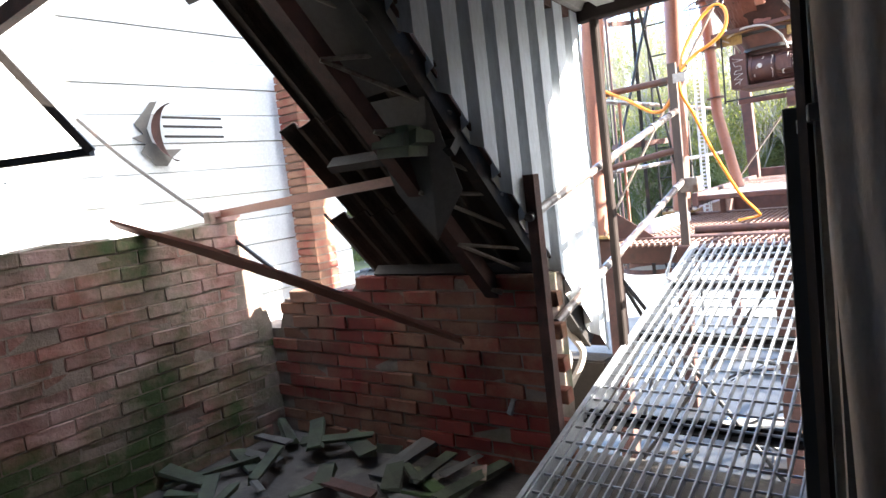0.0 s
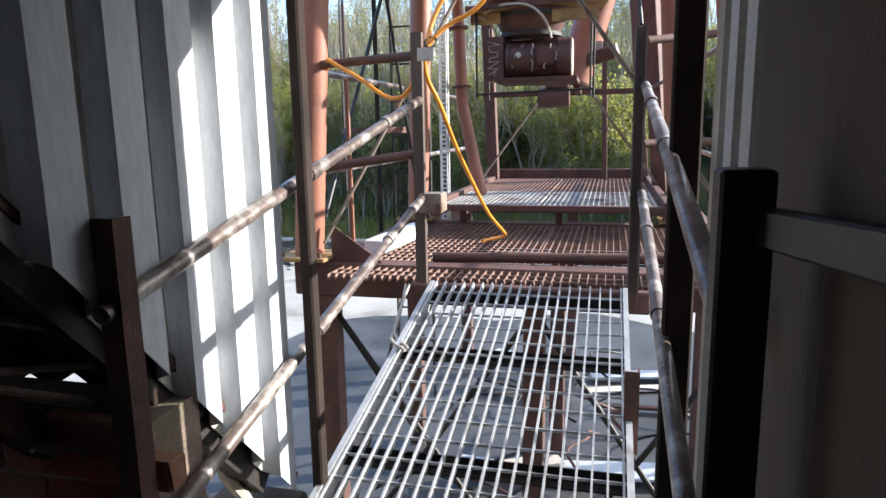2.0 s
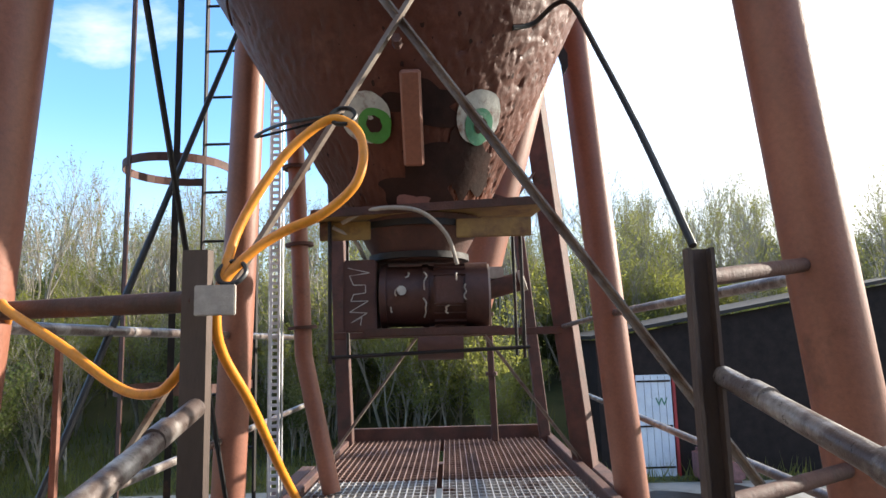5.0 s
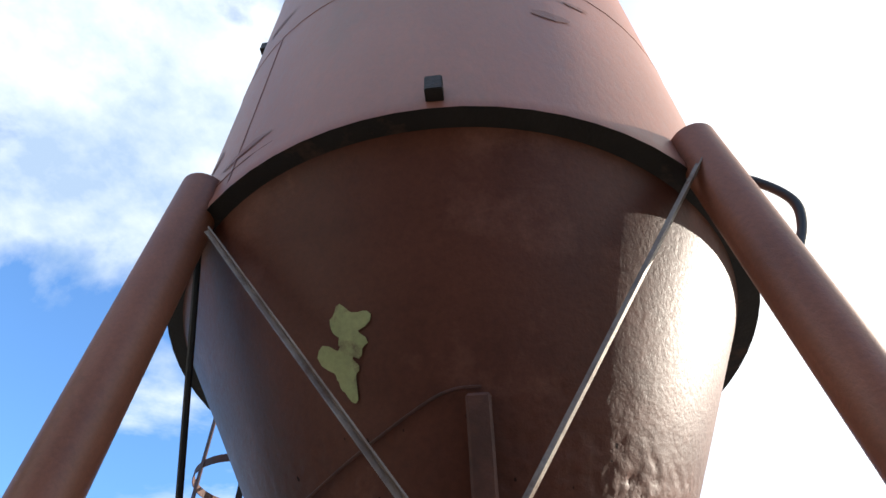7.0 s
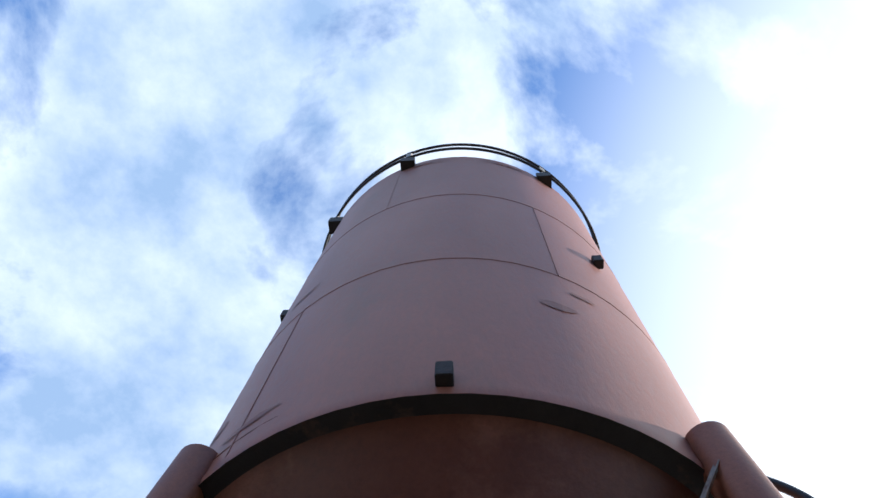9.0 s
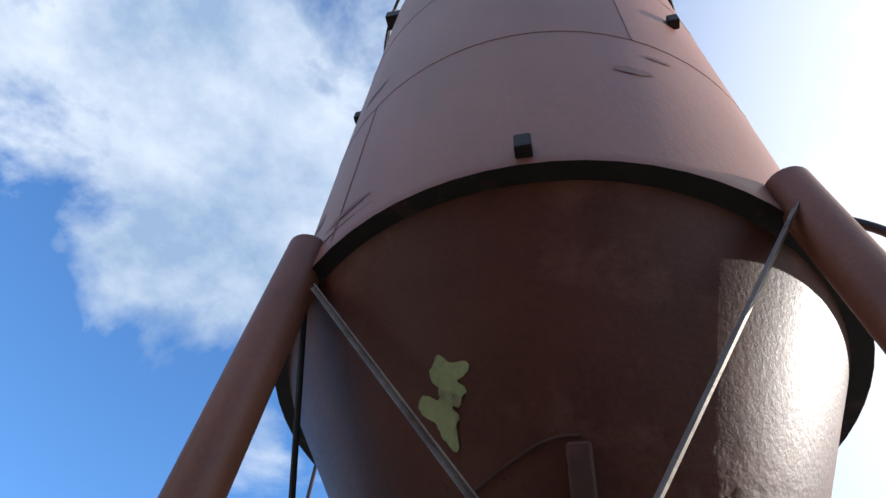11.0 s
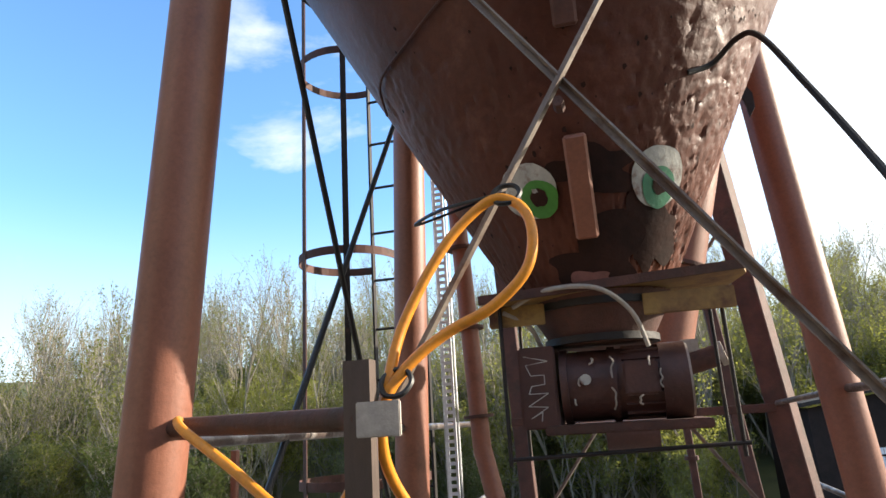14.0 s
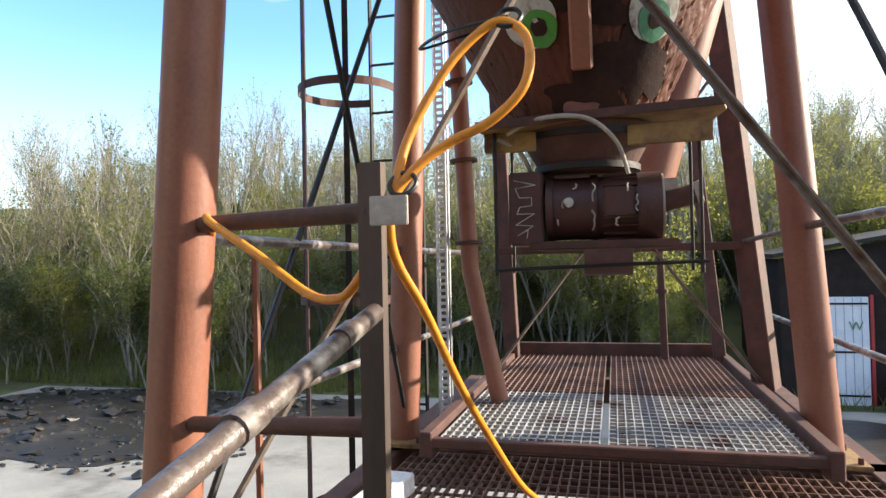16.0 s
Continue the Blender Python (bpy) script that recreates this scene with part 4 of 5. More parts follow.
for p0, p1, w, h in (((-0.92, 1.63, UZ - 0.02), (0.82, 1.63, UZ - 0.02), 0.05, 0.045), ((-0.90, 1.6, UZ - 0.03), (-0.90, 4.45, UZ - 0.03), 0.06, 0.12), ((0.80, 1.6, UZ - 0.03), (0.80, 4.45, UZ - 0.03), 0.06, 0.12),
                     ((-0.92, 4.44, UZ + 0.0), (0.82, 4.44, UZ + 0.0), 0.05, 0.2)):
    bm = B()
    bar(bm, p0, p1, w, h, bevel=0.006)
    part("kerb_beam", bm, M_RUST, base)
for x, s in ((-1.0, 1), (0.92, -1)):
    bm = B()
    plate(bm, [(x - 0.22 * s, 0.40, 0.0), (x + 0.12 * s, 0.40, 0.0), (x - 0.22 * s, 0.40, 0.24)], 0.01, (0, 1, 0))
    part("gusset", bm, M_RUST, base)
for x in (-1.26, 1.16, 0.0):
    for y in (0.42, 2.25, 4.45):
        bm = B()
        bar(bm, (x, y, GZ + 0.03), (x, y, -0.19), 0.12, 0.12, (0, 1, 0), 0.006)
        part("column", bm, M_RUST, base, "steel column standing in the yard")
for x, y0_, y1_ in ((-1.26, 0.42, 2.25), (1.16, 0.42, 2.25)):
    for a, c in ((GZ + 0.1, -0.25), (-0.25, GZ + 0.1)):
        bm = B()
        tube(bm, (x, y0_, a), (x, y1_, c), 0.018, seg=8)
        part("brace", bm, M_DARK, base)
for x0_, x1_ in ((-1.26, 0.0), (0.0, 1.16)):
    for a, c in ((GZ + 0.1, -0.25), (-0.25, GZ + 0.1)):
        bm = B()
        tube(bm, (x0_, 0.42, a), (x1_, 0.42, c), 0.018, seg=8)
        part("brace", bm, M_DARK, base)

# guard rails of the tower
rails = thing("guard_rail", (-1.2, 1.2, 0.5), "brown tubular guard rails between the tower legs", "guard rail")
for nm, pts, r in (("top_rail", ((-1.27, 0.40, 1.16), (-0.56, 0.07, 1.15)), 0.024), ("knee_rail", ((-1.30, 0.40, 0.565), (-0.56, 0.08, 0.665)), 0.024),
                   ("top_rail", ((-1.25, 0.45, 1.12), (-1.14, 3.9, 1.10)), 0.019), ("knee_rail", ((-1.30, 0.45, 0.54), (-1.16, 3.9, 0.58)), 0.019),
                   ("top_rail", ((0.54, 0.07, 1.17), (0.97, 0.40, 1.23)), 0.019), ("knee_rail", ((0.54, 0.07, 0.70), (1.03, 0.40, 0.705)), 0.019),
                   ("top_rail", ((0.97, 0.45, 1.20), (0.86, 2.3, 1.17)), 0.019), ("rear_rail", ((0.86, 2.3, 1.17), (0.74, 3.2, 1.12)), 0.015), ("knee_rail", ((1.05, 0.45, 0.58), (1.05, 4.1, 0.60)), 0.017)):
    bm = B()
    tube(bm, pts[0], pts[1], r, seg=12)
    part(nm, bm, M_RUST if pts[0][1] < 0.43 else M_RAIL, rails, smooth=True)

# far posts of the rear bay
for nm, p0, p1, w, lab in (("post", (0.865, 3.16, 0.2), (0.60, 3.16, 3.05), 0.135, "square rust-red rear post catching the sun"), ("post", (0.76, 4.3, 0.2), (0.55, 4.3, 2.6), 0.09, "slim rust-red rear post"),
                           ("post", (-0.90, 4.3, 0.2), (-1.0, 4.3, 2.8), 0.12, "slim rust-red rear post"), ("post", (0.34, 4.25, 0.22), (0.30, 4.25, 1.9), 0.055, "thin rear pipe post with collars")):
    bm = B()
    bar(bm, p0, p1, w, w, (0.5, 0.87, 0) if w > 0.13 else (0, 1, 0), 0.006)
    solo("rear_post", bm, M_RUST, lab, "post")
for z in (0.75, 1.25):
    bm = B()
    tube(bm, (0.345 - 0.024 * z, 4.25, z), (0.345 - 0.024 * z, 4.25, z + 0.03), 0.05, seg=14)
    solo("pipe_collar", bm, M_RUST, "rusty collar clamped on the thin rear post", "collar", smooth=True)

# ---- feeder under the hopper ----
fd = thing("feeder_motor", (-0.13, 1.25, 1.08), "rusty electric motor and gearbox slung under the hopper", "motor")
bm = B()
tube(bm, (-0.13, 1.27, 1.36), (-0.13, 1.27, 1.52), 0.17, 0.26, 24)
part("outlet", bm, M_RUST, fd, "rusty outlet collar", True)
for z, fr in ((1.375, 0.20), (1.49, 0.25)):
    bm = B()
    tube(bm, (-0.13, 1.27, z - 0.012), (-0.13, 1.27, z + 0.012), fr, seg=28)
    part("flange", bm, M_DARK, fd, smooth=True)
bm = B()
tube(bm, (-0.26, 1.22, 1.225), (0.09, 1.22, 1.225), 0.118, seg=28)
mot = part("motor_body", bm, M_MOTOR, fd, "chipped brown motor casing", True)
for i in range(9):
    bm = B()
    a = math.pi * (0.1 + 0.8 * i / 8)
    d = Vector((0, -math.sin(a), math.cos(a)))
    c = Vector((0, 1.22, 1.225))
    bar(bm, Vector((-0.07, 0, 0)) + c + d * 0.121, Vector((0.05, 0, 0)) + c + d * 0.121, 0.004, 0.012, d)
    part("cooling_fin", bm, M_MOTOR, mot)
for x0, x1, r in ((-0.275, -0.25, 0.127), (-0.115, -0.09, 0.126), (0.05, 0.135, 0.127), (0.135, 0.143, 0.119)):
    bm = B()
    tube(bm, (x0, 1.22, 1.225), (x1, 1.22, 1.225), r, seg=28)
    part("end_ring", bm, M_MOTOR if x0 < 0.13 else M_PALE, mot, smooth=True)
bm = B()
slab(bm, (-0.07, 1.07, 1.18), (0.04, 1.13, 1.29), 0.008)
part("terminal_cover", bm, M_MOTOR, mot)
bm = B()
tube(bm, (-0.19, 1.10, 1.24), (-0.19, 1.085, 1.24), 0.018, seg=10)
part("grease_plug", bm, M_WHITEP, mot)
# chipped paint and pale marks on the casing
rc = random.Random(13)
for x, z0, z1 in ((-0.105, 1.14, 1.21), (-0.10, 1.24, 1.31), (-0.21, 1.22, 1.25), (-0.02, 1.15, 1.18), (0.01, 1.27, 1.30), (0.045, 1.20, 1.26), (-0.23, 1.16, 1.18), (-0.17, 1.29, 1.31)):
    bm = B()
    zz = [z0 + (z1 - z0) * i / 4 for i in range(5)]
    sweep(bm, [(x + rc.uniform(-0.008, 0.008), 1.22 - math.sqrt(max(0.128 ** 2 - (z - 1.225) ** 2, 0.0)) - (0.033 if -0.075 < x < 0.045 else 0.0), z) for z in zz], 0.0035, 5)
    part("paint_chip", bm, M_PALE, mot)
bm = B()
slab(bm, (-0.41, 1.10, 1.09), (-0.285, 1.34, 1.36), 0.006)
box = part("switch_box", bm, M_MOTOR, fd, "brown switch box with white scribbles")
S = [(-0.39, 1.33), (-0.31, 1.31), (-0.385, 1.30), (-0.37, 1.265), (-0.325, 1.265), (-0.325, 1.235), (-0.37, 1.23), (-0.38, 1.205), (-0.315, 1.205), (-0.385, 1.165), (-0.32, 1.16), (-0.38, 1.125), (-0.34, 1.145), (-0.345, 1.115)]
for a, c in zip(S, S[1:]):
    bm = B()
    bar(bm, (a[0], 1.0985, a[1]), (c[0], 1.0985, c[1]), 0.003, 0.005, (0, -1, 0))
    part("scribble", bm, M_WHITEP, box)
bm = B()
plate(bm, [(-0.50, 0.98, 1.50), (0.335, 1.05, 1.545), (0.36, 1.16, 1.55), (0.30, 1.52, 1.54), (-0.46, 1.52, 1.50)], 0.012, (0, 0, 1))
part("canopy_plate", bm, M_YELLOW, fd, "faded yellow splash plate with a rusty lip")
bm = B()
bar(bm, (-0.505, 0.975, 1.515), (0.34, 1.045, 1.56), 0.012, 0.03)
part("plate_lip", bm, M_RUST, fd)
for x0, x1 in ((-0.49, -0.30), (0.02, 0.30)):
    bm = B()
    slab(bm, (x0, 1.06, 1.43), (x1, 1.075, 1.50), 0.003)
    part("hanger_plate", bm, M_YELLOW, fd)
bm = B()
slab(bm, (-0.33, 1.04, 1.07), (0.18, 1.44, 1.10), 0.004)
part("base_plate", bm, M_RUST, fd)
for x, y in ((-0.45, 1.05), (0.26, 1.10), (-0.45, 1.48), (0.27, 1.48)):
    bm = B()
    tube(bm, (x, y, 0.98), (x, y, 1.50), 0.007, seg=8)
    part("hanger_rod", bm, M_DARK, fd)
bm = B()
tube(bm, (-0.46, 1.06, 1.0), (0.28, 1.10, 1.02), 0.007, seg=8)
part("cross_rod", bm, M_DARK, fd)
bm = B()
sweep(bm, [(-0.40, 1.03, 1.49), (-0.28, 0.99, 1.53), (-0.12, 0.98, 1.52), (-0.02, 1.02, 1.44), (0.02, 1.06, 1.33)], 0.008, 8)
part("cable", bm, M_CABLE, fd, "pale looping cable", True)
bm = B()
sweep(bm, [(-0.44, 1.06, 1.48), (-0.36, 1.08, 1.43), (-0.33, 1.16, 1.36)], 0.008, 8)
part("cable", bm, M_CABLE, fd, smooth=True)

# leaning discharge pipe with flanges
dp = thing("discharge_pipe", (-0.72, 2.5, UZ), "rust-brown pipe with flanges, leaning against the tower", "pipe")
P = [(-0.95, 2.56, 2.75), (-0.875, 2.55, 0.98), (-0.70, 2.48, UZ)]
for a, c in zip(P, P[1:]):
    bm = B()
    tube(bm, a, c, 0.052, seg=18)
    part("pipe_length", bm, M_LEG, dp, smooth=True)
for f in (0.35, 0.62, 0.9):
    a = Vector(P[0]).lerp(Vector(P[1]), f)
    bm = B()
    tube(bm, a, a + Vector((0.001, 0, -0.018)), 0.085, seg=18)
    part("flange", bm, M_RUST, dp, smooth=True)

# inclined auger tube behind the hopper, with its drive at the foot
au = thing("auger", (0.07, 2.58, 1.15), "sloping pink-brown auger tube rising behind the hopper", "auger")
A0, A1 = Vector((0.07, 2.58, 1.15)), Vector((0.56, 2.64, 2.86))
bm = B()
tube(bm, A0, A1, 0.14, seg=32)
part("tube", bm, M_LEG, au, smooth=True)
for f in (0.0, 0.42):
    p = A0.lerp(A1, f)
    bm = B()
    tube(bm, p, p + (A1 - A0).normalized() * 0.02, 0.175, seg=32)
    part("flange", bm, M_RUST, au, smooth=True)
bm = B()
tube(bm, (0.20, 2.50, 1.33), (0.40, 2.46, 1.38), 0.055, seg=18)
part("drive_motor", bm, M_RUST, au, "small rusty drive motor", True)
bm = B()
tube(bm, (0.40, 2.46, 1.38), (0.43, 2.455, 1.388), 0.062, seg=18)
part("motor_cap", bm, M_PALE, au, "pale motor end cap", True)
bm = B()
slab(bm, (0.22, 2.46, 1.40), (0.31, 2.52, 1.47), 0.006)
part("terminal_box", bm, M_PALE, au)
bm = B()
tube(bm, (-0.19, 2.34, 1.03), (0.06, 2.34, 1.03), 0.085, seg=20)
part("gear_drum", bm, M_MOTOR, au, "small rusty drum at the auger's foot", True)
bm = B()
slab(bm, (-0.13, 2.27, 1.10), (0.05, 2.60, 1.15), 0.005)
part("drum_bracket", bm, M_RUST, au)
bm = B()
bar(bm, (0.10, 2.60, 1.13), (0.10, 3.1, 1.10), 0.05, 0.06, bevel=0.004)
part("support", bm, M_RUST, au)
bm = B()
bar(bm, (-0.80, 3.13, 1.10), (0.76, 3.13, 1.10), 0.05, 0.05, bevel=0.004)
part("cross_beam", bm, M_RUST, au)

# ---- hoses and cables ----
bm = B()
sweep(bm, [(-1.24, 0.46, 1.12), (-1.18, 0.38, 1.15), (-1.15, 0.31, 1.175), (-1.09, 0.25, 1.15), (-0.93, 0.2, 1.065), (-0.78, 0.18, 0.965), (-0.69, 0.15, 0.95), (-0.63, 0.12, 0.98),
           (-0.57, 0.11, 1.07), (-0.53, 0.11, 1.17), (-0.50, 0.16, 1.33), (-0.42, 0.2, 1.49), (-0.35, 0.225, 1.575), (-0.29, 0.235, 1.61),
           (-0.235, 0.23, 1.58), (-0.215, 0.21, 1.51), (-0.235, 0.2, 1.43), (-0.31, 0.19, 1.36), (-0.40, 0.17, 1.315), (-0.47, 0.14, 1.26), (-0.52, 0.11, 1.19), (-0.53, 0.10, 1.11), (-0.525, 0.14, 1.03),
           (-0.49, 0.24, 0.91), (-0.46, 0.45, 0.70), (-0.42, 0.7, 0.48), (-0.37, 1.0, 0.24), (-0.31, 1.28, 0.07), (-0.33, 1.36, 0.03), (-0.45, 1.2, 0.022)], 0.0118, 10)
solo("orange_hose", bm, M_ORANGE, "orange hose looped round a brace and draped over the rail", "hose", smooth=True)
for p in ((-0.27, 0.245, 1.62), (-0.50, 0.11, 1.215)):
    bm = B()
    sweep(bm, [Vector(p) + Vector((0.032 * math.cos(a), 0.032 * math.sin(a) * 0.6, 0.028 * math.sin(a))) for a in (i * 1.0472 for i in range(6))], 0.006, 6, True)
    solo("hose_tie", bm, M_BLACK, "black tie binding the orange hose", "cable tie", smooth=True)
bm = B()
sweep(bm, [on_cone(42, 2.14, 0.0), on_cone(50, 2.175, 0.015), (0.385, 0.80, 2.20), (0.42, 0.70, 2.14), (0.45, 0.50, 1.88), (0.485, 0.28, 1.57), (0.515, 0.06, 1.24)], 0.009, 8)
solo("black_cable", bm, M_BLACK, "black cable from the hopper down to the end post", "cable", smooth=True)
bm = B()
sweep(bm, [on_cone(-48, 1.86, 0.01), (-0.62, 0.7, 1.72), (-0.45, 0.35, 1.64), (-0.27, 0.25, 1.625)], 0.005, 6)
solo("tie_wire", bm, M_BLACK, "thin black wire from the cone to the brace", "wire", smooth=True)
bm = B()
sweep(bm, [on_cone(5.8, 2.536, 0.012), on_cone(0.4, 2.532, 0.012), on_cone(-6.3, 2.502, 0.012), on_cone(-21.8, 2.422, 0.012), on_cone(-39.1, 2.368, 0.012), on_cone(-61.0, 2.366, 0.012), on_cone(-75.0, 2.316, 0.012)], 0.005, 6)
solo("probe_cable", bm, M_RUST, "thin brown cable clipped across the hopper", "cable", smooth=True)
# bent stub of black pipe on the shell
bm = B()
sweep(bm, [(0.90, 0.70, 3.75), (1.07, 0.66, 3.58), (1.155, 0.64, 3.42), (1.14, 0.65, 3.28), (1.06, 0.66, 3.12)], 0.02, 10)
solo("vent_pipe", bm, M_BLACK, "bent black vent pipe curving off the silo shell", "pipe", smooth=True)
bm = B()
bar(bm, (-1.06, 0.68, 0.05), (-0.99, 1.52, 0.05), 0.13, 0.09, bevel=0.008)
solo("timber_baulk", bm, M_DOORP, "white painted timber baulk on the grating", "timber")
bm = B()
tube(bm, (-1.14, 0.55, 1.09), (-1.15, 0.58, -0.02), 0.012, seg=8)
solo("thin_pipe", bm, M_LEG, "thin rust-orange pipe hanging beside the leg", "pipe")
# pale rods bundled by the gangway's west edge
for i in range(2):
    bm = B()
    sweep(bm, [(-0.62 - 0.02 * i, 0.03, -0.02), (-0.60, -0.25, -0.12 - 0.03 * i), (-0.53, -0.5 - 0.05 * i, -0.13), (-0.42, -0.66 - 0.04 * i, -0.125)], 0.007, 6)
    solo("loose_wire", bm, M_CABLE, "pale bent wire lying on the gangway", "wire", smooth=True)
# perforated strip and pipes behind the rear leg
bm = B()
for dx in (-0.024, 0.024):
    bar(bm, (-1.06 + dx, 2.6, -0.2), (-1.06 + dx, 2.6, 2.9), 0.014, 0.012, (0, 1, 0))
for k in range(78):
    z = -0.18 + 0.04 * k
    bar(bm, (-1.077, 2.6, z), (-1.043, 2.6, z), 0.010, 0.018)
solo("perforated_strip", bm, M_DOORP, "pale perforated steel strip running up the tower", "cable tray")
for x in (-1.10, -1.02):
    bm = B()
    tube(bm, (x, 2.62, -0.2), (x, 2.62, 2.9), 0.006, seg=6)
    solo("conduit", bm, M_GALV, "thin galvanised conduit beside the strip", "conduit")

# ---- caged ladder ----
lad = thing("ladder", (-1.6, 3.3, GZ), "tall steel ladder with a hooped safety cage", "ladder")
for x in (-1.77, -1.38):
    bm = B()
    bar(bm, (x, 3.3, GZ), (x, 3.3, 7.3), 0.05, 0.014, (1, 0, 0))
    part("stile", bm, M_DARK, lad)
z = GZ + 0.3
while z < 7.2:
    bm = B()
    tube(bm, (-1.77, 3.3, z), (-1.38, 3.3, z), 0.010, seg=6)
    part("rung", bm, M_DARK, lad)
    z += 0.36
CX, CY, CR = -1.83, 3.0, 0.345
for z in (-0.68, 0.79, 2.25, 3.71, 5.15, 6.55):
    bm = B()
    pts = [(CX + CR * math.cos(a), CY + CR * math.sin(a)) for a in (radians(80 + 10 * i) for i in range(30))]
    prev = None
    rows = []
    for x, y in [(-1.77, 3.3)] + pts + [(-1.38, 3.3)]:
        d = Vector((x - CX, y - CY, 0)).normalized() * 0.005
        rows.append([bm.verts.new((x, y, z - 0.028)), bm.verts.new((x, y, z + 0.028)), bm.verts.new((x + d.x, y + d.y, z + 0.028)), bm.verts.new((x + d.x, y + d.y, z - 0.028))])
    for A, C in zip(rows, rows[1:]):
        for i in range(4):
            bm.faces.new((A[i], A[(i + 1) % 4], C[(i + 1) % 4], C[i]))
    bmesh.ops.recalc_face_normals(bm, faces=bm.faces)
    part("hoop", bm, M_RUST, lad)
for a in (180, 235, 290):
    x, y = CX + (CR + 0.005) * math.cos(radians(a)), CY + (CR + 0.005) * math.sin(radians(a))
    bm = B()
    bar(bm, (x, y, -0.7), (x, y, 6.7), 0.04, 0.008, (math.cos(radians(a)), math.sin(radians(a)), 0))
    part("cage_strap", bm, M_RUST if a == 235 else M_DARK, lad)

# ---- shed across the yard ----
shed = thing("shed", (6.5, 15.5, GZ), "low black boarded shed with a sloping felt roof", "shed")
SX0, SX1, SY0, SY1 = 3.35, 11.0, 14.0, 18.5
bm = B()
plate(bm, [(SX0, SY0, GZ), (SX1, SY0, GZ), (SX1, SY0, 2.2), (SX0, SY0, 0.95)], 0.15, (0, 1, 0))
part("front_wall", bm, M_SHED, shed)
bm = B()
plate(bm, [(SX0, SY0 + 0.15, GZ), (SX0, SY1, GZ), (SX0, SY1, 0.95), (SX0, SY0 + 0.15, 0.95)], 0.15, (1, 0, 0))
part("side_wall", bm, M_SHED, shed)
bm = B()
plate(bm, [(SX0 - 0.15, SY0 - 0.2, 0.98), (SX1, SY0 - 0.2, 2.25), (SX1, SY1, 2.25), (SX0 - 0.15, SY1, 0.98)], 0.08, (0, 0, 1))
part("roof", bm, M_DARK, shed)
bm = B()
slab(bm, (4.20, SY0 - 0.05, GZ), (5.00, SY0, 0.14), 0.01)
dr = part("door", bm, M_DOORP, shed, "white boarded door with faint writing")
for i in range(4):
    bm = B()
    slab(bm, (4.38 + 0.16 * i, SY0 - 0.055, GZ + 0.02), (4.385 + 0.16 * i, SY0 - 0.048, 0.12))
    part("board_joint", bm, M_SHED, dr)
for z in (0.0, -1.0, -1.9):
    bm = B()
    slab(bm, (4.22, SY0 - 0.062, z - 0.02), (4.98, SY0 - 0.052, z + 0.02))
    part("hinge_strap", bm, M_SHED, dr)
wtx = bpy.data.curves.new("lettering", "FONT")
wtx.body, wtx.size, wtx.extrude = "W", 0.26, 0.002
lt = new("lettering", wtx)
lt.data.materials.append(M_TEAL)
dep = bpy.context.evaluated_depsgraph_get()
lme = bpy.data.meshes.new_from_object(lt.evaluated_get(dep))
bpy.data.objects.remove(lt)
lob = new("lettering", lme)
lob.parent = shed
lob.matrix_basis = Matrix.Translation(Vector((4.62, SY0 - 0.064, -0.55)) - shed.location) @ pose(0, 0, 0, 90)
for x0, x1 in ((3.97, 4.18), (5.02, 5.09)):
    bm = B()
    slab(bm, (x0, SY0 - 0.07, GZ), (x1, SY0, 0.18), 0.01)
    part("door_trim", bm, M_RED, shed, "red painted trim")
bm = B()
slab(bm, (5.2, 12.9, GZ + 0.03), (6.1, 13.6, GZ + 0.7), 0.08)
solo("wrapped_bale", bm, M_PINK, "dull pink wrapped bale in front of the shed", "bale")

# ---- debris in the brick room ----
rnd = random.Random(8)
for i in range(46):
    x, y = rnd.uniform(-2.35, -0.75), rnd.uniform(-3.3, -2.2)
    L, w = rnd.uniform(0.12, 0.5), rnd.uniform(0.03, 0.09)
    z = FZ + 0.02 + 0.10 * rnd.random() * max(0, 1 - abs(x + 1.75) * 0.9)
    bm = B()
    a = rnd.uniform(0, 3.14)
    d = Vector((math.cos(a), math.sin(a), rnd.uniform(-0.08, 0.08)))
    c = Vector((x, y, z + 0.02))
    bar(bm, c - d * L / 2, c + d * L / 2, w, rnd.uniform(0.01, 0.03))
    for v in bm.verts:
        v.co += Vector([rnd.uniform(-0.012, 0.012) for _ in range(3)])
    solo("debris", bm, rnd.choice((M_MOSS, M_BRICKG, M_RUST, M_MOSS, M_MOSS, M_RAG)), "broken board or sheet offcut lying in the rubble", "debris", group="debris in the brick room")
bm = B()
up = Vector((0.25, -0.75, 0.62)).normalized()
for i, (p, wd) in enumerate(zip([(-2.62, -2.92, 0.63), (-2.1, -2.66, 0.40), (-1.6, -2.42, 0.16), (-1.0, -2.16, -0.13)], (0.03, 0.075, 0.07, 0.03))):
    ring = [bm.verts.new(Vector(p) + up * a + Vector((0, 0, b))) for a, b in ((-wd, -0.012), (wd, -0.012), (wd, 0.006), (-wd, 0.006))]
    if i == 0:
        bm.faces.new(ring)
    else:
        for k in range(4):
            bm.faces.new((last[k], last[(k + 1) % 4], ring[(k + 1) % 4], ring[k]))
    last = ring
bm.faces.new(last[::-1])
bmesh.ops.recalc_face_normals(bm, faces=bm.faces)
solo("fallen_board", bm, M_LEG, "bent rust-brown board fallen from wall to wall", "board")
bm = B()
angle(bm, (-2.60, -2.34, 0.58), (-0.84, -2.42, 0.66), 0.045, 0.006)
solo("tie_bar", bm, M_LEG, "red oxide tie bar spanning to the rafter", "tie bar")
bm = B()
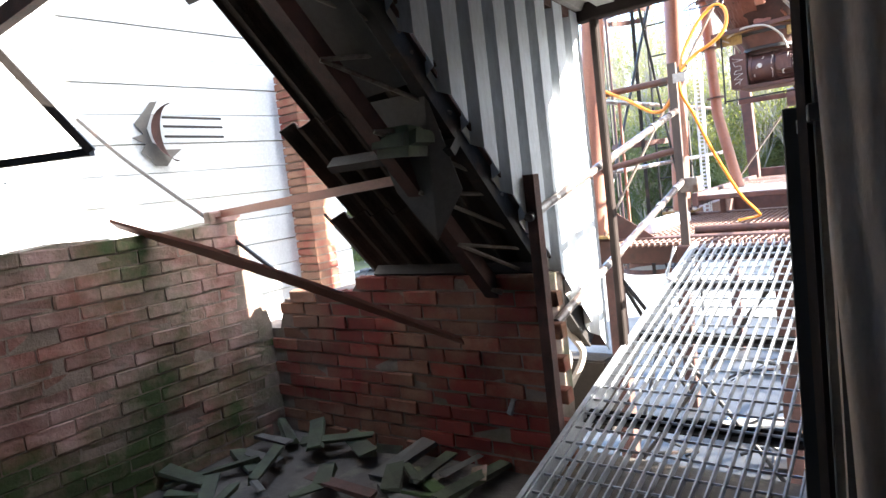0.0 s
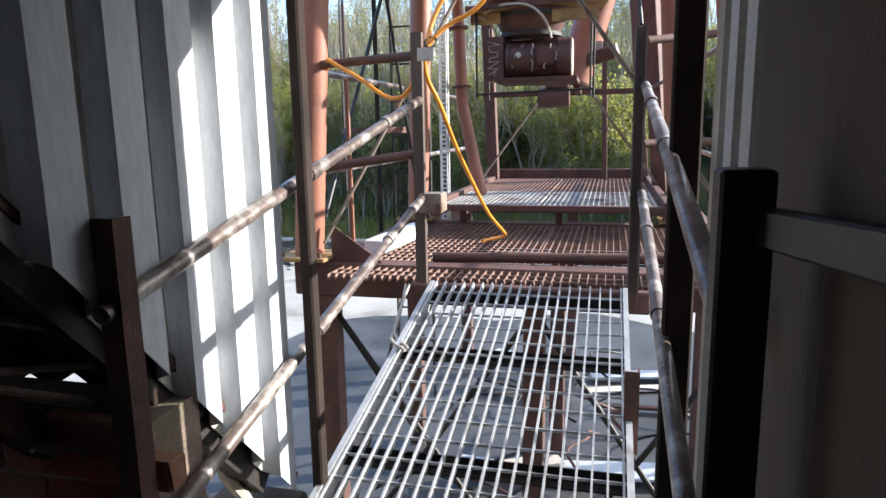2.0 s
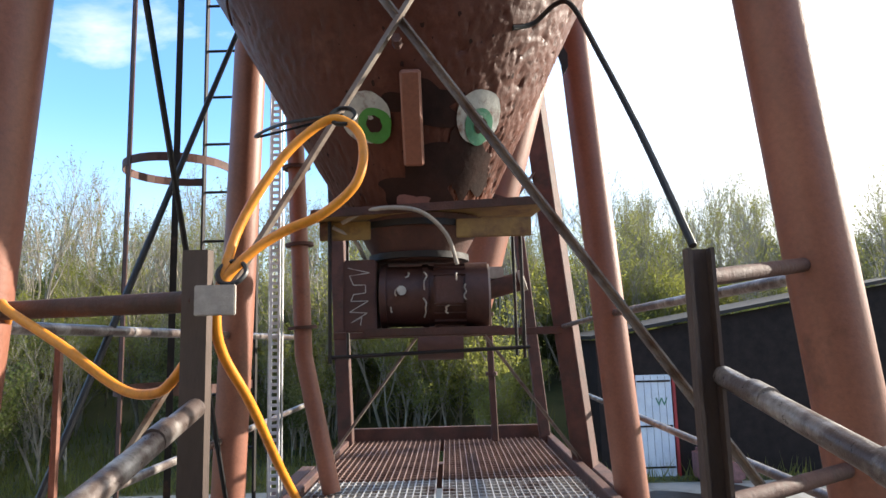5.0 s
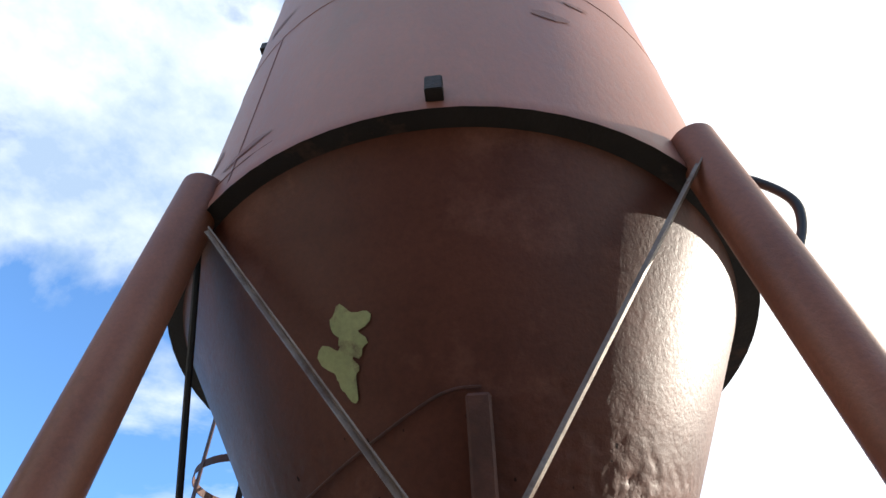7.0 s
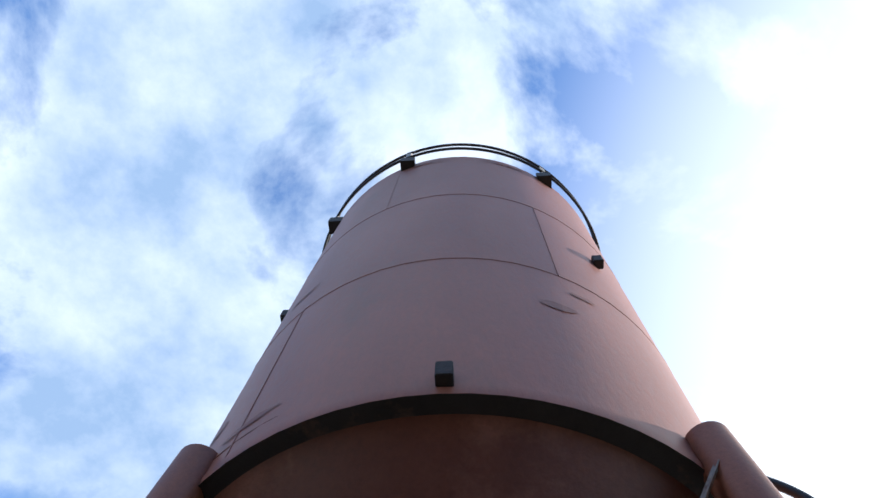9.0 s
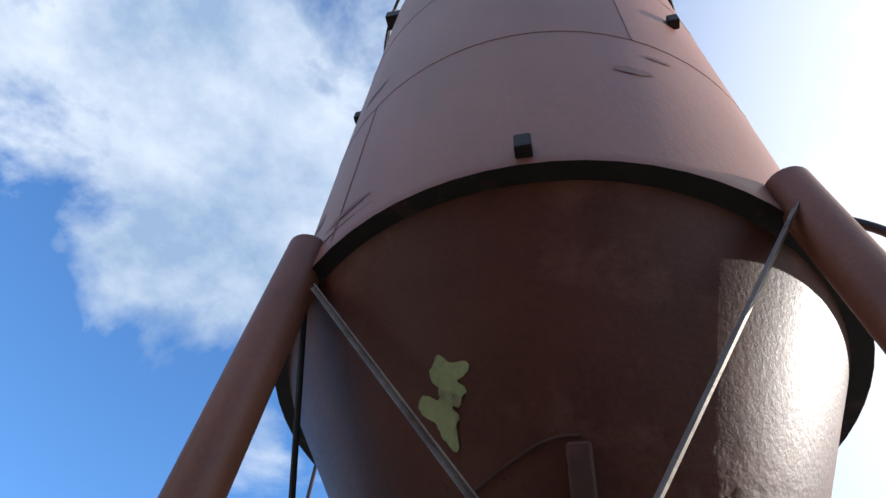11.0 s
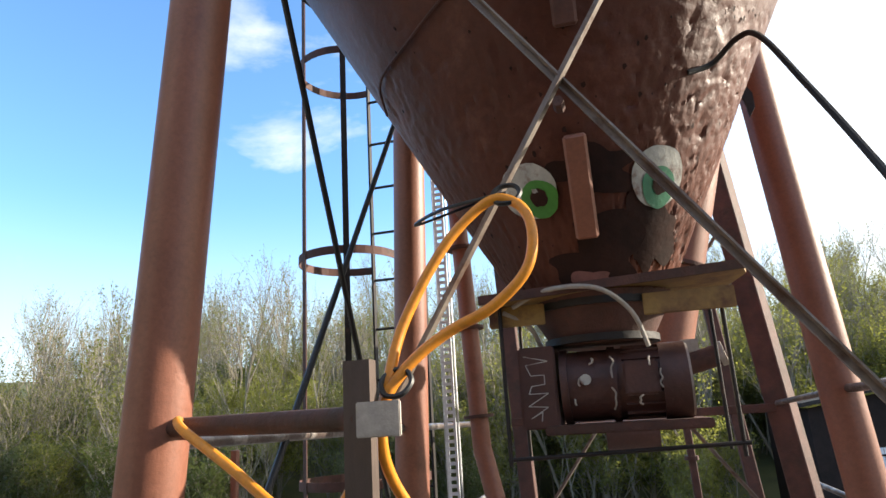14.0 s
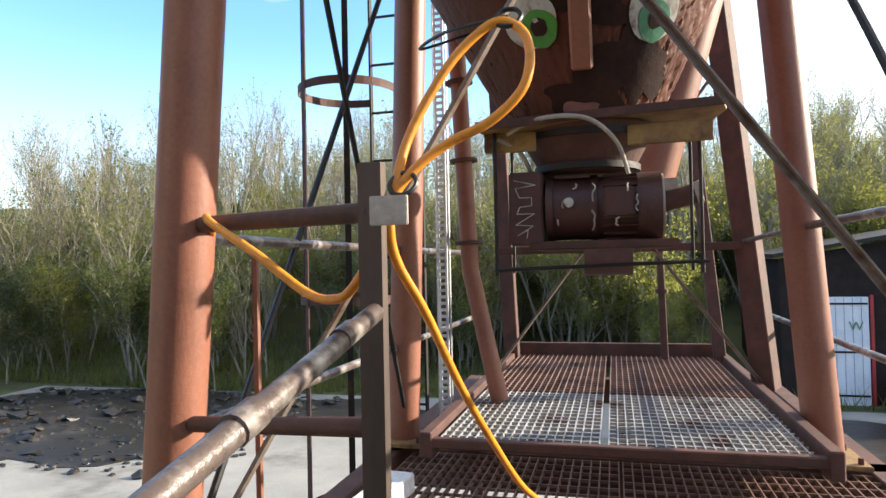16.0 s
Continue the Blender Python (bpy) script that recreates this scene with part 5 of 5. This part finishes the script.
sweep(bm, [(-4.1, -2.3, 1.40), (-3.6, -2.3, 1.08), (-3.1, -2.3, 0.80), (-2.70, -2.3, 0.585), (-2.45, -2.26, 0.40), (-2.2, -2.2, 0.2)], 0.012, 6)
ch = solo("hanging_chain", bm, M_DARK, "dark knotted cable slung over the wall", "cable", smooth=True)
# hanging torn membrane and sacking under the roof
for pts, lab in ((((-0.95, -2.72, 0.98), (-0.63, -2.72, 0.98), (-0.66, -2.5, 0.60), (-0.80, -2.52, 0.40), (-0.92, -2.6, 0.62)), "torn grey membrane hanging from the rafter"),
                 (((-0.86, -3.1, 1.30), (-0.64, -3.1, 1.32), (-0.64, -2.8, 1.0), (-0.88, -2.82, 0.98)), "torn grey membrane under the roof")):
    bm = B()
    plate(bm, pts, 0.004)
    solo("membrane", bm, M_RAG, lab, "membrane")
bm = B()
slab(bm, (-0.88, -2.80, 0.76), (-0.66, -2.62, 0.86), 0.03)
for v in bm.verts:
    v.co += Vector((0, 0.03, 0.03)) * noise.noise(v.co * 9)
solo("insulation_roll", bm, M_MOSS, "yellowed insulation wad stuck on the rafter", "insulation")
for i in range(5):
    x = -0.66 - 0.03 * i
    bm = B()
    pts = [(x, -1.6 - 0.1 * i, -0.05 + 0.05 * i), (x - 0.04, -1.62 - 0.1 * i, -0.2), (x + 0.02, -1.6 - 0.12 * i, -0.34), (x - 0.03, -1.7 - 0.1 * i, -0.5)]
    sweep(bm, pts, 0.02 + 0.006 * (i % 2), 6)
    solo("hanging_rag", bm, M_PALE, "pale torn rag hanging below the slope", "rag", smooth=True)
# bare truss corner seen against the light
bm = B()
for p0, p1 in (((-2.3, -3.55, 1.55), (-2.05, -3.25, 0.95)), ((-2.05, -3.25, 0.95), (-2.6, -3.55, 0.95))):
    bar(bm, p0, p1, 0.035, 0.035)
solo("window_bracket", bm, M_DARK, "dark bent angle frame standing on the wall", "bracket")
bm = B()
bar(bm, (-2.7, -3.5, 1.45), (-1.3, -3.22, 1.75), 0.05, 0.07)
solo("broken_purlin", bm, M_RUST, "broken purlin sticking out of the roof", "purlin")

# ---- sunlit white wall beyond the brick room ----
nw = thing("wall_neighbour", (-4.8, -4.0, GZ), "white boarded wall in full sun", "wall", kind="structure")
# topmost boards are added height that blocks sky light over the brick room
for i in range(30):
    z0 = GZ + 0.26 * i
    bm = B()
    slab(bm, (-4.9, -9.0, z0), (-4.7 + 0.012 * (i % 2), 0.9, z0 + 0.252))
    part("board", bm, M_FOIL, nw)
cowl = thing("vent_cowl", (-4.66, -1.36, 1.05), "torn grey metal vent cowl on the white wall", "vent cowl")
bm = B()
torn = [(-0.10, 0.20), (-0.02, 0.29), (0.05, 0.30), (-0.02, 0.20), (-0.09, 0.06), (-0.06, -0.06), (0.05, -0.13), (0.22, -0.13), (0.12, -0.20), (0.05, -0.28), (-0.06, -0.27), (-0.10, -0.20), (-0.18, -0.15), (-0.12, -0.08), (-0.24, -0.02), (-0.13, 0.01), (-0.20, 0.10)]
plate(bm, [(-4.66, -1.36 + y, 1.35 + z) for y, z in torn], 0.006, (1, 0, 0))
part("torn_panel", bm, M_RAG, cowl, "ragged pale metal panel")
bm = B()
rows = []
for i in range(15):
    a = radians(100 + 11.5 * i)
    w = 0.012 + 0.085 * math.sin(math.pi * (i + 0.6) / 15.2)
    c = Vector((-4.62, -1.22 + 0.22 * math.cos(a) * 0.8, 1.36 + 0.26 * math.sin(a)))
    rows.append([bm.verts.new(c + Vector((0.02 + 0.10 * k, 0.05 * k * math.cos(a) + w * (0.4 - k), 0))) for k in (0.0, 0.4, 0.8, 1.0)])
for A, C in zip(rows, rows[1:]):
    for k in range(3):
        bm.faces.new((A[k], A[k + 1], C[k + 1], C[k]))
bmesh.ops.solidify(bm, geom=bm.faces[:], thickness=0.006)
part("hood", bm, M_RUST, cowl, "dark curved hood", True)
for z in (1.33, 1.42, 1.50):
    bm = B()
    tube(bm, (-4.6, -1.32, z), (-4.55, -0.75, z - 0.02), 0.012, seg=6)
    part("rod", bm, M_DARK, cowl)
bm = B()
slab(bm, (-4.55, -0.02, GZ), (-4.28, 0.23, 2.0), 0.01)
pil = solo("brick_pillar", bm, M_MORTAR, "sunlit pinkish brick pillar", "pillar")
z = GZ
k = 0
while z < 1.9:
    bm = B()
    slab(bm, (-4.56, -0.035 - 0.004 * (k % 2), z + 0.006), (-4.27, 0.245, z + 0.074), 0.004)
    bmesh.ops.translate(bm, verts=bm.verts, vec=-pil.location)
    ob = new("brick", mesh_of(bm, "brick", M_BRICK))
    ob.parent = pil
    z += 0.082
    k += 1

# ---- trees and scrub ----
def make_tree(name, seed, height, spread, leafy, mat_leaf, stems=1):
    rnd = random.Random(seed)
    wood, tips = B(), []

    def grow(p, d, length, r, level):
        k = 3 if level < 2 else 2
        q = p
        for i in range(k):
            d2 = (d + Vector((rnd.gauss(0, 0.10), rnd.gauss(0, 0.10), rnd.gauss(0.03, 0.06)))).normalized()
            e = q + d2 * length / k
            tube(wood, q, e, r * (1 - 0.55 * i / k), r * (1 - 0.55 * (i + 1) / k), 5 if level < 2 else 3, False)
            if level < 4:
                for _ in range(2 if level else 3):
                    if rnd.random() < (0.85 if i else 0.5):
                        a = rnd.uniform(0, 6.28)
                        side = Vector((math.cos(a), math.sin(a), rnd.uniform(0.3, 0.9))).normalized()
                        grow(e, (d2 * 0.8 + side * spread).normalized(), length * rnd.uniform(0.42, 0.62), r * 0.42 * (1 - 0.3 * i / k) + 0.002, level + 1)
            q, d = e, d2
            if level >= 2:
                tips.append(q.copy())

    for s in range(stems):
        a = 6.28 * s / max(stems, 1) + rnd.random()
        o = Vector((math.cos(a), math.sin(a), 0)) * (0.25 * (stems > 1) * stems ** 0.5)
        grow(o, (Vector((0, 0, 1)) + o * 0.5).normalized(), height * rnd.uniform(0.8, 1.1) * 0.62, 0.011 * height, 0)
    th = thing(name, (0, 0, 0), "bare spring tree with thin branches and fresh buds" if leafy < 2 else "leafy green scrub bush on the bank", "tree" if leafy < 2 else "bush")
    part("trunk", wood, M_BARK, th)
    cr = B()
    for t in tips:
        for _ in range(leafy if leafy >= 1 else (1 if rnd.random() < leafy else 0)):
            c = t + Vector((rnd.gauss(0, 1), rnd.gauss(0, 1), rnd.gauss(0, 1))) * (0.045 if leafy < 2 else 0.12)
            u = Vector((rnd.gauss(0, 1), rnd.gauss(0, 1), rnd.gauss(0, 1))).normalized()
            v = u.orthogonal().normalized()
            s = rnd.uniform(0.02, 0.05)
            cr.faces.new([cr.verts.new(c + u * s), cr.verts.new(c + v * s * 0.6), cr.verts.new(c - u * s), cr.verts.new(c - v * s * 0.6)])
    part("crown", cr, mat_leaf, th)
    return th


kinds = [make_tree("tree", 1, 5.0, 0.38, 0.45, M_LEAF), make_tree("tree", 2, 5.4, 0.34, 0.7, M_LEAF, 2), make_tree("tree", 3, 4.4, 0.42, 1, M_LEAF, 3), make_tree("tree", 4, 6.4, 0.38, 0.03, M_LEAF),
         make_tree("bush", 5, 2.6, 0.7, 5, M_LEAFD, 3), make_tree("bush", 6, 2.2, 0.75, 6, M_LEAFD, 4), make_tree("bush", 7, 3.2, 0.6, 4, M_LEAF, 4)]
rnd = random.Random(77)
spots = []
for i in range(150):
    row = i % 5
    y = 16.5 + row * 3.2 + rnd.uniform(-1.3, 1.3)
    x = -27 + 62 * ((i // 5) + rnd.uniform(0, 1)) / 30
    y += 0.10 * x
    if SX0 - 1.5 < x < SX1 + 1 and y < SY1 + 1.5 or x > 16 and y < 0.85 * x:
        continue
    spots.append((x, y, rnd.choice((0, 1, 2, 3, 2, 1)) if row else rnd.choice((2, 1, 6, 2))))
    if row < 3:
        spots.append((x + rnd.uniform(-1, 1), y - rnd.uniform(0.4, 1.4), rnd.choice((4, 5, 6))))
for i in range(80):
    spots.append((rnd.uniform(-27, 3), rnd.uniform(24, 38), rnd.choice((0, 2, 2, 1))))
for i in range(46):
    spots.append((rnd.uniform(6, 34), rnd.uniform(33, 46), rnd.choice((0, 1, 2, 3))))
for i in range(26):
    spots.append((-19 - rnd.uniform(0, 9), -2 + i * 0.75 + rnd.uniform(-1, 1), rnd.choice((0, 1, 2, 3, 4, 6))))
for i in range(110):
    x = rnd.uniform(3, 30)
    spots.append((x, rnd.uniform(21, 34) + 0.1 * x, rnd.choice((4, 5, 6, 6, 2))))
for i in range(60):
    spots.append((rnd.uniform(-24, 3), rnd.uniform(17, 24), rnd.choice((4, 5, 6, 3))))
used = set()
for x, y, kd in spots:
    m = Matrix.Translation((x, y, bank_height(x, y) - 0.05)) @ pose(0, 0, 0, 0, 0, rnd.uniform(0, 360)) @ Matrix.Scale(rnd.uniform(0.75, 1.2), 4)
    if kd not in used:
        used.add(kd)
        kinds[kd].matrix_basis = m
    else:
        o = copy_thing(kinds[kd], Matrix.Identity(4))
        o.matrix_basis = m
        o["group"] = "trees on the bank"

# low bank of long grass at the edge of the yard
bm = B()
rg = random.Random(5)
for i in range(14000):
    x, y = rg.uniform(-22, 20), 13.4 + abs(rg.gauss(0, 2.2))
    if SX0 - 0.3 < x < SX1 and y > SY0 - 0.3:
        continue
    z = bank_height(x, y)
    a, h = rg.uniform(0, 6.28), rg.uniform(0.15, 0.6)
    d = Vector((math.cos(a), math.sin(a), 0)) * 0.02
    t = Vector((rg.gauss(0, 0.12), rg.gauss(0, 0.12), h))
    c = Vector((x, y, z - 0.02))
    bm.faces.new([bm.verts.new(c - d), bm.verts.new(c + d), bm.verts.new(c + t)])
tagged(new("long_grass", mesh_of(bm, "long_grass", M_LEAF)), "long rough grass along the foot of the bank", "grass", kind="stuff")
# dark rubbish heap on the yard's west side
bm = B()
for i in range(900):
    x, y = rg.uniform(-14.5, -6.0), rg.uniform(7.0, 13.0)
    s = rg.uniform(0.02, 0.05) if i % 9 else rg.uniform(0.06, 0.16)
    g = bmesh.ops.create_icosphere(bm, subdivisions=1, radius=s, matrix=Matrix.Translation((x, y, GZ + 0.03 + s * 0.3)) @ Matrix.Diagonal((1.5, 1.2, 0.6, 1)))
    for v in g["verts"]:
        v.co += Vector([rg.uniform(-s, s) * 0.35 for _ in range(3)])
tagged(new("rubble", mesh_of(bm, "rubble", M_MUD)), "dark burnt rubble spread over the yard", "rubble", kind="stuff")
# planks and sheets on the ground under the gangway
for i in range(9):
    x, y, a = rg.uniform(-1.0, 0.9), rg.uniform(1.0, 4.6), rg.uniform(-0.5, 0.5)
    d = Vector((math.cos(a), math.sin(a), 0))
    c = Vector((x, y, GZ + 0.06 + 0.012 * i))
    bm = B()
    bar(bm, c - d * 0.5, c + d * 0.5, rg.uniform(0.08, 0.3), 0.02)
    solo("plank", bm, rg.choice((M_PALE, M_GALV, M_DARK)), "loose board lying on the yard under the gangway", "plank", group="boards under the gangway")

# dark tangle of scrap wire and rods under the gangway
for i in range(16):
    x, y = rg.uniform(-1.3, 0.9), rg.uniform(0.6, 4.0)
    pts = [Vector((x, y, GZ + 0.05))]
    d = Vector((rg.uniform(-1, 1), rg.uniform(-1, 1), 0)).normalized()
    for j in range(4):
        d = (d + Vector((rg.gauss(0, 0.7), rg.gauss(0, 0.7), 0))).normalized()
        pts.append(pts[-1] + d * 0.28 + Vector((0, 0, 0.16 - 0.09 * j)))
    bm = B()
    sweep(bm, pts, rg.uniform(0.008, 0.018), 6)
    solo("scrap_wire", bm, rg.choice((M_DARK, M_BLACK, M_RUST)), "bent scrap wire lying on the yard under the gangway", "wire", group="scrap wire under the gangway", smooth=True)

# ---- brick walls, piece by piece ----
brick_wall("wall_north", (-2.5, -2.1, FZ), (1, 0, 0), (0, -1, 0), 1.93, top_back, M_BRICK, "red brick wall with rust-red stains", seed=3)
brick_wall("wall_west", (-2.5, -2.1, FZ), (0, -1, 0), (1, 0, 0), 3.4, top_left, M_BRICKG, "mossy brick wall broken down along its top", seed=4)
